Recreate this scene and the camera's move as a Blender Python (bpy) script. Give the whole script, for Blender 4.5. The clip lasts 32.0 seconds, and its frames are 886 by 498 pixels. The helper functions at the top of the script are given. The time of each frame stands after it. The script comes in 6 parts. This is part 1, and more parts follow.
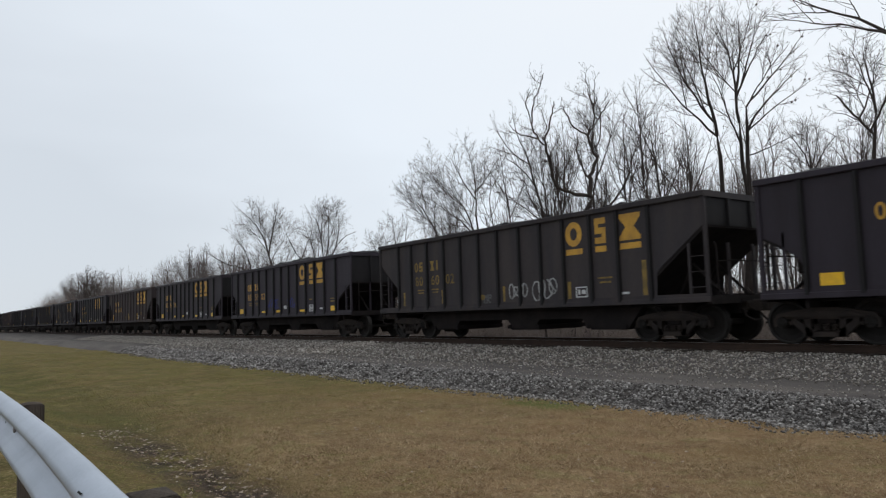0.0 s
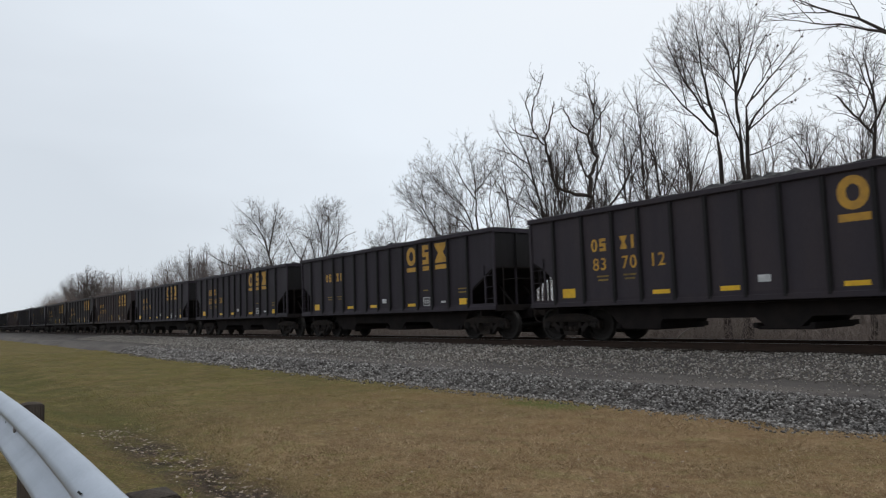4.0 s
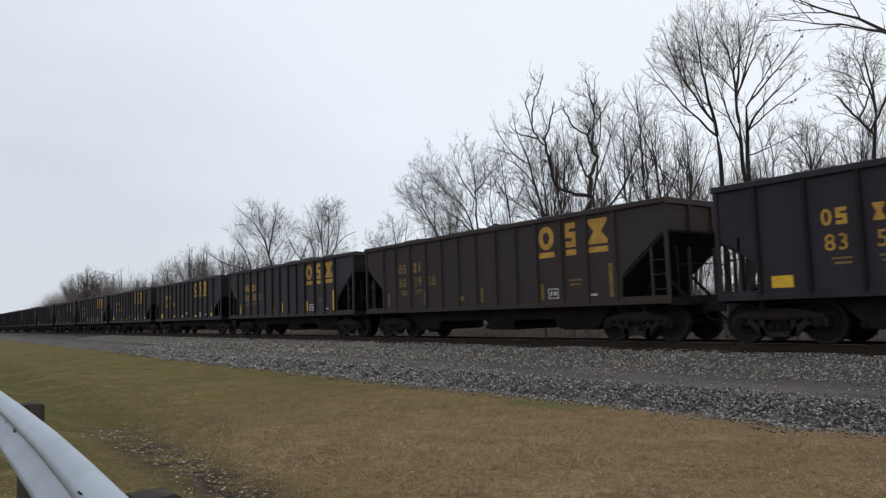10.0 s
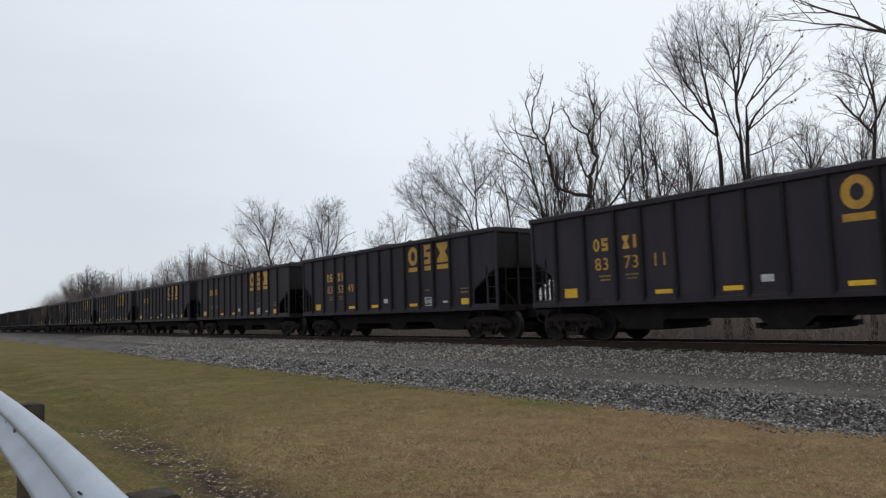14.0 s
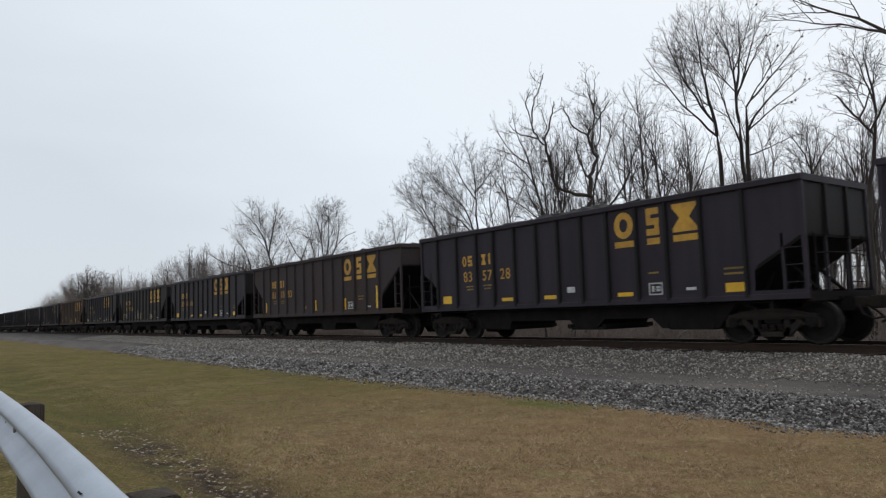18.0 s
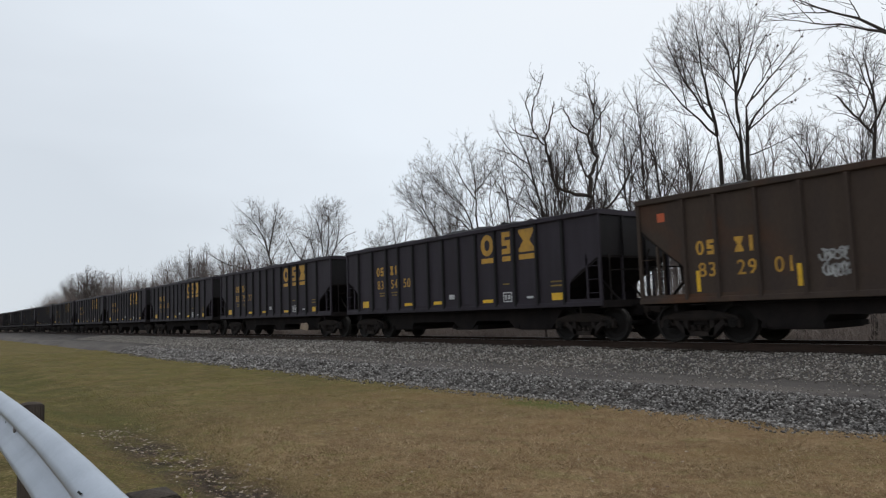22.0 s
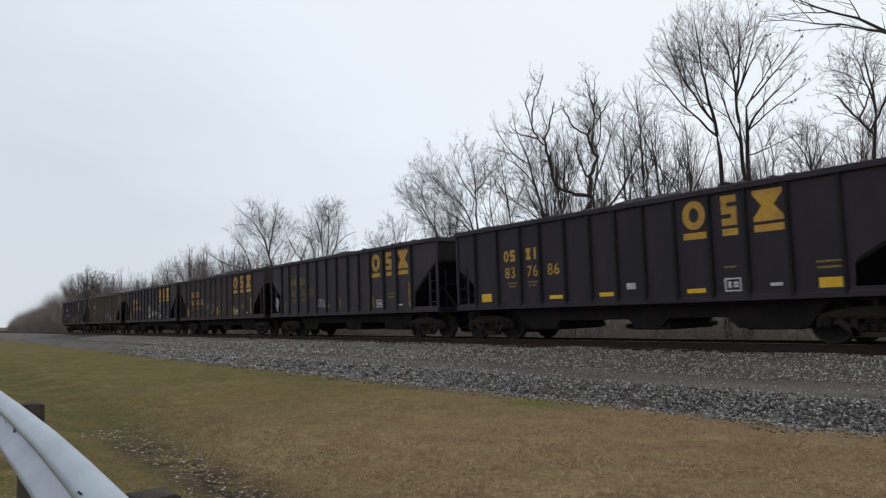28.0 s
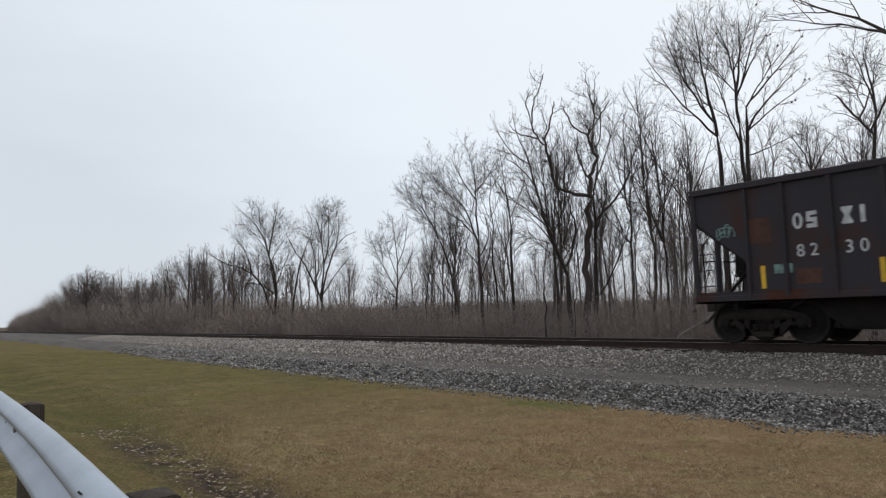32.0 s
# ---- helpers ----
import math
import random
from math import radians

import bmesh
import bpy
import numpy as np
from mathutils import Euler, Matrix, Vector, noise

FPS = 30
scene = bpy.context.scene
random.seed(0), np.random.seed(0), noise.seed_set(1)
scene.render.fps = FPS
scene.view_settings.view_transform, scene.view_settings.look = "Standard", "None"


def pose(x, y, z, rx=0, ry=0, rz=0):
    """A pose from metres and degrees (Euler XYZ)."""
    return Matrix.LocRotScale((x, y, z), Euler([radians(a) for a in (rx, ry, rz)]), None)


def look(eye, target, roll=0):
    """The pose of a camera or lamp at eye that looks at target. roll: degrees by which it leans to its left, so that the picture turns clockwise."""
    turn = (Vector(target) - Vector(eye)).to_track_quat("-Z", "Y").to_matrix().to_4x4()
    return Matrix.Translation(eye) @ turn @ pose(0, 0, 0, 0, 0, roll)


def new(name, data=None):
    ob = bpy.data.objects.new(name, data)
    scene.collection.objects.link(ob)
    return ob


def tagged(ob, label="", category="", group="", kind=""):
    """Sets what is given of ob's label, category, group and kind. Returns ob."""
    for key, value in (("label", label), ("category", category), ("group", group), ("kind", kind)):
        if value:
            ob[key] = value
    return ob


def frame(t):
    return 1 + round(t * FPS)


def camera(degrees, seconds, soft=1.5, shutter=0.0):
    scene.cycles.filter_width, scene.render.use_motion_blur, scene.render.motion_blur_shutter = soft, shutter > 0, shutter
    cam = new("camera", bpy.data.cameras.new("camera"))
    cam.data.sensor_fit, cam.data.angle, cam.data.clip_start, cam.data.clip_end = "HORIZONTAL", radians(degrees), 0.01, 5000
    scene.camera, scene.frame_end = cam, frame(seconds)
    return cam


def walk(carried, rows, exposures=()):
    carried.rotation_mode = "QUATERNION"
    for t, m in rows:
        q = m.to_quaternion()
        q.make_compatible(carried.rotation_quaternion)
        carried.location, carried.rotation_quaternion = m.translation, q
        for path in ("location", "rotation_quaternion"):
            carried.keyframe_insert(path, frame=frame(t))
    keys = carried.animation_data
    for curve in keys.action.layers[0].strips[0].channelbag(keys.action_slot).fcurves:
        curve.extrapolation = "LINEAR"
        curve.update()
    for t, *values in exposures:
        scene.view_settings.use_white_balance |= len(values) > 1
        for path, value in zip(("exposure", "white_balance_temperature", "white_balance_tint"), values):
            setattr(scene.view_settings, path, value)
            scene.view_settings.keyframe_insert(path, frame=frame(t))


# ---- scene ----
cam = camera(63.74, 32.0, soft=1.2, shutter=0.08)
EYE = (0.0, 0.0, 0.963)
AZ, TILT = radians(53.10), radians(5.06)
AIM = (EYE[0] - math.sin(AZ) * math.cos(TILT), EYE[1] + math.cos(AZ) * math.cos(TILT), EYE[2] + math.sin(TILT))
walk(cam, [(0.0, look(EYE, AIM, -1.945)), (32.0, look(EYE, AIM, -1.945))])

# x runs along the track (the train goes to +x), y away across it, z = 0 is the top of the rails
TRACK_Y = 16.52
SPEED = 21.95
HALF_L = 7.18
WHEEL_R = 0.4826

# ---- sky and light ----
world = bpy.data.worlds.new("overcast_sky")
scene.world = world
world.use_nodes = True
wn, wl = world.node_tree.nodes, world.node_tree.links
wn.clear()
w_out = wn.new("ShaderNodeOutputWorld")
w_bg = wn.new("ShaderNodeBackground")
w_sky = wn.new("ShaderNodeTexSky")
w_sky.sky_type = "NISHITA"
w_sky.sun_disc = False
w_sky.sun_elevation, w_sky.sun_rotation = radians(48), radians(9)
w_scale = wn.new("ShaderNodeMixRGB")
w_scale.blend_type = "MULTIPLY"
w_scale.inputs[0].default_value = 1.0
w_scale.inputs[2].default_value = (0.10, 0.10, 0.10, 1)
w_co = wn.new("ShaderNodeTexCoord")
w_map = wn.new("ShaderNodeMapping")
w_map.inputs["Scale"].default_value = (1.0, 1.0, 4.0)
w_noise = wn.new("ShaderNodeTexNoise")
w_noise.inputs["Scale"].default_value = 1.3
w_noise.inputs["Detail"].default_value = 4.0
w_soft = wn.new("ShaderNodeMapRange")
w_soft.inputs[1].default_value, w_soft.inputs[2].default_value = 0.3, 0.7
w_soft.inputs[3].default_value, w_soft.inputs[4].default_value = -0.09, 0.09
# the cloud is brighter towards the hidden sun
w_dot = wn.new("ShaderNodeVectorMath")
w_dot.operation = "DOT_PRODUCT"
w_dot.inputs[1].default_value = (0.10, 0.66, 0.74)
w_sum = wn.new("ShaderNodeMath")
w_sum.operation = "ADD"
w_ramp = wn.new("ShaderNodeValToRGB")
w_ramp.color_ramp.elements[0].position, w_ramp.color_ramp.elements[0].color = 0.10, (0.685, 0.740, 0.805, 1)
w_ramp.color_ramp.elements[1].position, w_ramp.color_ramp.elements[1].color = 0.74, (0.905, 0.950, 1.0, 1)
w_mid = w_ramp.color_ramp.elements.new(0.42)
w_mid.color = (0.850, 0.915, 0.988, 1)
w_mix = wn.new("ShaderNodeMixRGB")
w_mix.inputs[0].default_value = 0.93
wl.new(w_co.outputs["Generated"], w_map.inputs["Vector"])
wl.new(w_map.outputs["Vector"], w_noise.inputs["Vector"])
wl.new(w_noise.outputs["Fac"], w_soft.inputs[0])
wl.new(w_co.outputs["Generated"], w_dot.inputs[0])
wl.new(w_dot.outputs["Value"], w_sum.inputs[0])
wl.new(w_soft.outputs[0], w_sum.inputs[1])
wl.new(w_sum.outputs[0], w_ramp.inputs["Fac"])
wl.new(w_sky.outputs["Color"], w_scale.inputs[1])
wl.new(w_scale.outputs["Color"], w_mix.inputs[1])
wl.new(w_ramp.outputs["Color"], w_mix.inputs[2])
wl.new(w_mix.outputs["Color"], w_bg.inputs["Color"])
w_bg.inputs["Strength"].default_value = 1.0
wl.new(w_bg.outputs["Background"], w_out.inputs["Surface"])

sun = new("sun", bpy.data.lights.new("sun", "SUN"))
sun.data.energy, sun.data.angle, sun.data.color = 0.8, radians(25), (1.0, 0.96, 0.90)
sun.matrix_world = look((4, 26, 30), (0, 0, 0))
scene.view_settings.exposure = 0.0


# ---- materials ----
def mat(name, colour, second=None, scale=6.0, rough=0.8, metal=0.0, bump=0.2, fine=60.0, amount=0.6, spread=0.12, stretch=(1, 1, 1), spots=None):
    """A surface of two colours mixed by broad stains, with a fine grain, a bump and a small shift from piece to piece."""
    m = bpy.data.materials.new(name)
    m.use_nodes = True
    n, l = m.node_tree.nodes, m.node_tree.links
    b = n["Principled BSDF"]
    b.inputs["Roughness"].default_value, b.inputs["Metallic"].default_value = rough, metal
    b.inputs["Specular IOR Level"].default_value = 0.12 if rough > 0.85 else 0.22 if rough > 0.6 else 0.5
    co = n.new("ShaderNodeTexCoord")
    mp = n.new("ShaderNodeMapping")
    mp.inputs["Scale"].default_value = stretch
    info = n.new("ShaderNodeObjectInfo")
    l.new(co.outputs["Object"], mp.inputs["Vector"])
    big, small = n.new("ShaderNodeTexNoise"), n.new("ShaderNodeTexNoise")
    big.inputs["Scale"].default_value, big.inputs["Detail"].default_value = scale, 6.0
    small.inputs["Scale"].default_value, small.inputs["Detail"].default_value = fine, 3.0
    for t in (big, small):
        l.new(mp.outputs["Vector"], t.inputs["Vector"])
    ramp = n.new("ShaderNodeValToRGB")
    ramp.color_ramp.elements[0].position, ramp.color_ramp.elements[0].color = 0.38, (*colour, 1)
    ramp.color_ramp.elements[1].position, ramp.color_ramp.elements[1].color = 0.68, (*(second or [c * 0.6 for c in colour]), 1)
    l.new(big.outputs["Fac"], ramp.inputs["Fac"])
    base = ramp.outputs["Color"]
    if spots:
        third = n.new("ShaderNodeTexNoise")
        third.inputs["Scale"].default_value, third.inputs["Detail"].default_value = scale * 0.33, 8.0
        l.new(co.outputs["Object"], third.inputs["Vector"])
        r3 = n.new("ShaderNodeValToRGB")
        r3.color_ramp.elements[0].position, r3.color_ramp.elements[1].position = 0.52, 0.66
        l.new(third.outputs["Fac"], r3.inputs["Fac"])
        mx = n.new("ShaderNodeMixRGB")
        mx.inputs[2].default_value = (*spots, 1)
        l.new(r3.outputs["Color"], mx.inputs[0])
        l.new(base, mx.inputs[1])
        base = mx.outputs["Color"]
    grain = n.new("ShaderNodeMapRange")
    grain.inputs[3].default_value, grain.inputs[4].default_value = 1 - amount * 0.5, 1 + amount * 0.5
    l.new(small.outputs["Fac"], grain.inputs[0])
    shift = n.new("ShaderNodeMapRange")
    shift.inputs[3].default_value, shift.inputs[4].default_value = 1 - spread, 1 + spread
    l.new(info.outputs["Random"], shift.inputs[0])
    mul = n.new("ShaderNodeMath")
    mul.operation = "MULTIPLY"
    l.new(grain.outputs[0], mul.inputs[0])
    l.new(shift.outputs[0], mul.inputs[1])
    hsv = n.new("ShaderNodeHueSaturation")
    l.new(base, hsv.inputs["Color"])
    l.new(mul.outputs[0], hsv.inputs["Value"])
    l.new(hsv.outputs["Color"], b.inputs["Base Color"])
    bp = n.new("ShaderNodeBump")
    bp.inputs["Strength"].default_value, bp.inputs["Distance"].default_value = bump, 0.01
    l.new(small.outputs["Fac"], bp.inputs["Height"])
    l.new(bp.outputs["Normal"], b.inputs["Normal"])
    return m


def islands(name, colours, rough=0.9, bump=0.3, fine=40.0):
    """A surface whose loose pieces take each a colour of the ramp."""
    m = bpy.data.materials.new(name)
    m.use_nodes = True
    n, l = m.node_tree.nodes, m.node_tree.links
    b = n["Principled BSDF"]
    b.inputs["Roughness"].default_value = rough
    b.inputs["Specular IOR Level"].default_value = 0.15
    geo = n.new("ShaderNodeNewGeometry")
    ramp = n.new("ShaderNodeValToRGB")
    e = ramp.color_ramp.elements
    while len(e) < len(colours):
        e.new(0.5)
    for i, c in enumerate(colours):
        e[i].position, e[i].color = i / (len(colours) - 1), (*c, 1)
    l.new(geo.outputs["Random Per Island"], ramp.inputs["Fac"])
    co, nz = n.new("ShaderNodeTexCoord"), n.new("ShaderNodeTexNoise")
    nz.inputs["Scale"].default_value = fine
    l.new(co.outputs["Object"], nz.inputs["Vector"])
    mr = n.new("ShaderNodeMapRange")
    mr.inputs[3].default_value, mr.inputs[4].default_value = 0.7, 1.3
    l.new(nz.outputs["Fac"], mr.inputs[0])
    hsv = n.new("ShaderNodeHueSaturation")
    l.new(ramp.outputs["Color"], hsv.inputs["Color"])
    l.new(mr.outputs[0], hsv.inputs["Value"])
    l.new(hsv.outputs["Color"], b.inputs["Base Color"])
    bp = n.new("ShaderNodeBump")
    bp.inputs["Strength"].default_value, bp.inputs["Distance"].default_value = bump, 0.01
    l.new(nz.outputs["Fac"], bp.inputs["Height"])
    l.new(bp.outputs["Normal"], b.inputs["Normal"])
    return m


STREAK = (1.2, 1.2, 0.22)
M_GREY = mat("charcoal_paint", (0.0354, 0.0288, 0.0372), (0.0260, 0.0207, 0.0259), 1.6, 0.62, 0, 0.12, 45, 0.35, 0.10, STREAK)
M_BLACK = mat("faded_black_paint", (0.0367, 0.0307, 0.0378), (0.0458, 0.0364, 0.0412), 1.8, 0.66, 0, 0.14, 45, 0.4, 0.10, STREAK)
M_DUST = mat("dusty_black_paint", (0.0372, 0.0325, 0.0350), (0.0520, 0.0425, 0.0415), 1.5, 0.74, 0, 0.16, 45, 0.45, 0.10, STREAK)
M_WARM = mat("warm_worn_paint", (0.0434, 0.0350, 0.0374), (0.0524, 0.0376, 0.0356), 1.4, 0.74, 0, 0.16, 45, 0.45, 0.08, STREAK, (0.0499, 0.0322, 0.0242))
M_RUSTY = mat("rusty_brown_paint", (0.0608, 0.0434, 0.0330), (0.0477, 0.0347, 0.0295), 1.4, 0.8, 0, 0.2, 45, 0.5, 0.08, STREAK, (0.0825, 0.0417, 0.0244))
M_RUST = mat("rust_patch", (0.085, 0.042, 0.030), (0.055, 0.030, 0.024), 5.0, 0.85, 0, 0.2, 45, 0.6, 0.08)
M_DULLRUST = mat("dull_rust_film", (0.0575, 0.0345, 0.0276), (0.0414, 0.0287, 0.0264), 2.2, 0.85, 0, 0.2, 45, 0.5, 0.08, STREAK)
M_OLIVE = mat("olive_brown_paint", (0.0862, 0.0672, 0.0482), (0.0661, 0.0493, 0.0370), 1.3, 0.8, 0, 0.2, 45, 0.5, 0.08, STREAK, (0.0521, 0.0319, 0.0208))
M_PATCHY = mat("patchy_rust_black_paint", (0.0356, 0.0318, 0.0377), (0.0416, 0.0334, 0.0362), 1.6, 0.7, 0, 0.2, 45, 0.5, 0.08, (1, 1, 0.6), (0.0632, 0.0223, 0.0134))
# grimy steel, blacker still: shade under the car is put into the colour
M_UNDER = mat("shade_darkened_grimy_steel", (0.0182, 0.0156, 0.0156), (0.0260, 0.0215, 0.0202), 2.5, 0.95, 0, 0.3, 40, 0.5, 0.12)
M_CAST = mat("grimy_cast_steel", (0.0240, 0.0192, 0.0174), (0.0348, 0.0264, 0.0216), 3.0, 0.85, 0.0, 0.4, 50, 0.5, 0.15)
# darker than the side sheets: for the ribs, and the sooty end sheets
M_RIB = mat("dark_worn_paint", (0.0178, 0.0161, 0.0172), (0.0126, 0.0113, 0.0115), 2.0, 0.66, 0, 0.14, 45, 0.4, 0.12, STREAK)
M_WHEEL = mat("grimy_wheel_steel", (0.0192, 0.0168, 0.0156), (0.0132, 0.0108, 0.0096), 3.0, 0.8, 0.0, 0.1, 40, 0.3, 0.1)
M_TREAD = mat("polished_steel", (0.30, 0.30, 0.31), (0.22, 0.21, 0.21), 6.0, 0.3, 1.0, 0.05, 80, 0.2, 0.05)
M_COAL = mat("coal", (0.020, 0.020, 0.021), (0.040, 0.040, 0.042), 9.0, 0.7, 0, 0.9, 18, 1.0, 0.1)
M_GOLD = mat("worn_gold_paint", (0.53, 0.285, 0.030), (0.38, 0.200, 0.030), 5.0, 0.6, 0, 0.1, 45, 0.45, 0.12)
M_DIMGOLD = mat("dull_gold_paint", (0.25, 0.165, 0.045), (0.14, 0.10, 0.04), 5.0, 0.7, 0, 0.1, 45, 0.6, 0.12)
M_YELLOW = mat("yellow_reflective_tape", (0.78, 0.46, 0.010), (0.66, 0.37, 0.015), 7.0, 0.45, 0, 0.05, 60, 0.3, 0.10)
M_WHITE = mat("white_stencil_paint", (0.55, 0.55, 0.54), (0.38, 0.38, 0.38), 6.0, 0.6, 0, 0.1, 50, 0.4, 0.1)
M_CHALK = mat("grey_spray_paint", (0.36, 0.36, 0.35), (0.16, 0.16, 0.16), 7.0, 0.7, 0, 0.1, 40, 0.8, 0.15)
M_FAINT = mat("faded_spray_paint", (0.13, 0.13, 0.13), (0.08, 0.08, 0.08), 7.0, 0.7, 0, 0.1, 40, 0.8, 0.15)
M_BLUE = mat("blue_spray_paint", (0.03, 0.04, 0.20), (0.04, 0.04, 0.10), 6.0, 0.7, 0, 0.1, 40, 0.6, 0.1)
M_TEAL = mat("pale_green_spray_paint", (0.20, 0.30, 0.27), (0.10, 0.15, 0.14), 7.0, 0.7, 0, 0.1, 40, 0.6, 0.1)
M_ORANGE = mat("orange_placard", (0.55, 0.10, 0.03), (0.42, 0.09, 0.03), 6.0, 0.6, 0, 0.1, 40, 0.4, 0.1)
M_BEIGE = mat("beige_primer", (0.36, 0.28, 0.20), (0.25, 0.17, 0.12), 3.0, 0.7, 0, 0.1, 40, 0.4, 0.05)
M_RAIL = mat("rusty_rail_steel", (0.050, 0.032, 0.024), (0.038, 0.026, 0.020), 4.0, 0.8, 0.2, 0.2, 50, 0.5, 0.05)
M_TIE = mat("creosoted_wood", (0.045, 0.036, 0.030), (0.07, 0.058, 0.048), 5.0, 0.9, 0, 0.4, 50, 0.6, 0.2)
M_BARK = mat("grey_brown_bark", (0.052, 0.042, 0.037), (0.080, 0.067, 0.059), 3.0, 0.95, 0, 0.5, 30, 0.6, 0.18, (1, 1, 0.4))
M_BARK2 = mat("dark_bark", (0.036, 0.029, 0.026), (0.058, 0.048, 0.043), 3.0, 0.95, 0, 0.5, 30, 0.6, 0.18, (1, 1, 0.4))
M_TWIG = mat("bare_twigs", (0.055, 0.044, 0.040), (0.078, 0.064, 0.057), 2.0, 0.95, 0, 0.1, 20, 0.4, 0.2)
# twigs and bark of the far wood: distance haze is put into their colour
M_TWIG_FAR = mat("haze_paled_twigs", (0.1475, 0.1239, 0.1152), (0.1829, 0.1558, 0.1464), 2.0, 0.95, 0, 0.1, 20, 0.4, 0.25)
M_BARK_FAR = mat("haze_paled_bark", (0.0978, 0.0816, 0.0749), (0.1380, 0.1173, 0.1076), 3.0, 0.95, 0, 0.4, 30, 0.6, 0.25, (1, 1, 0.4))
M_RIM = mat("worn_rim", (0.030, 0.027, 0.025), (0.018, 0.016, 0.015), 5.0, 0.7, 0.2, 0.05, 60, 0.3, 0.05)
M_STEEL = mat("galvanised_steel", (0.40, 0.44, 0.50), (0.32, 0.355, 0.41), 3.0, 0.45, 0.45, 0.06, 90, 0.25, 0.03)
M_WOOD = mat("weathered_wood", (0.050, 0.041, 0.034), (0.085, 0.070, 0.058), 4.0, 0.95, 0, 0.5, 40, 0.7, 0.1, (3, 3, 0.4))
M_POSTSTEEL = mat("dull_steel_post", (0.20, 0.19, 0.18), (0.13, 0.11, 0.10), 4.0, 0.6, 0.4, 0.1, 60, 0.4, 0.05)
M_DARK = mat("black_slot", (0.02, 0.02, 0.02), None, 6.0, 0.9, 0, 0.0)
M_STONE = islands("crushed_stone", [(0.068, 0.061, 0.056), (0.12, 0.110, 0.103), (0.165, 0.153, 0.144), (0.215, 0.20, 0.188), (0.40, 0.38, 0.355)])
M_STONE2 = islands("dusty_ballast_stone", [(0.105, 0.090, 0.078), (0.185, 0.162, 0.140), (0.255, 0.226, 0.198), (0.340, 0.305, 0.270), (0.50, 0.465, 0.42)])
M_BLADE = islands("dormant_grass_blades", [(0.27, 0.185, 0.105), (0.38, 0.275, 0.165), (0.21, 0.140, 0.080), (0.43, 0.335, 0.21), (0.23, 0.19, 0.085)], 0.85, 0.0)
M_BLADE2 = islands("green_grass_blades", [(0.13, 0.14, 0.038), (0.19, 0.172, 0.055), (0.25, 0.205, 0.08), (0.105, 0.118, 0.034)], 0.85, 0.0)
M_LEAF = islands("dry_leaves", [(0.06, 0.038, 0.026), (0.13, 0.085, 0.055), (0.30, 0.245, 0.19), (0.09, 0.052, 0.034), (0.40, 0.35, 0.29)], 0.8, 0.1)
M_BRUSH = islands("brown_brush", [(0.165, 0.130, 0.112), (0.225, 0.182, 0.158), (0.148, 0.118, 0.103), (0.275, 0.228, 0.198)], 0.95, 0.0)


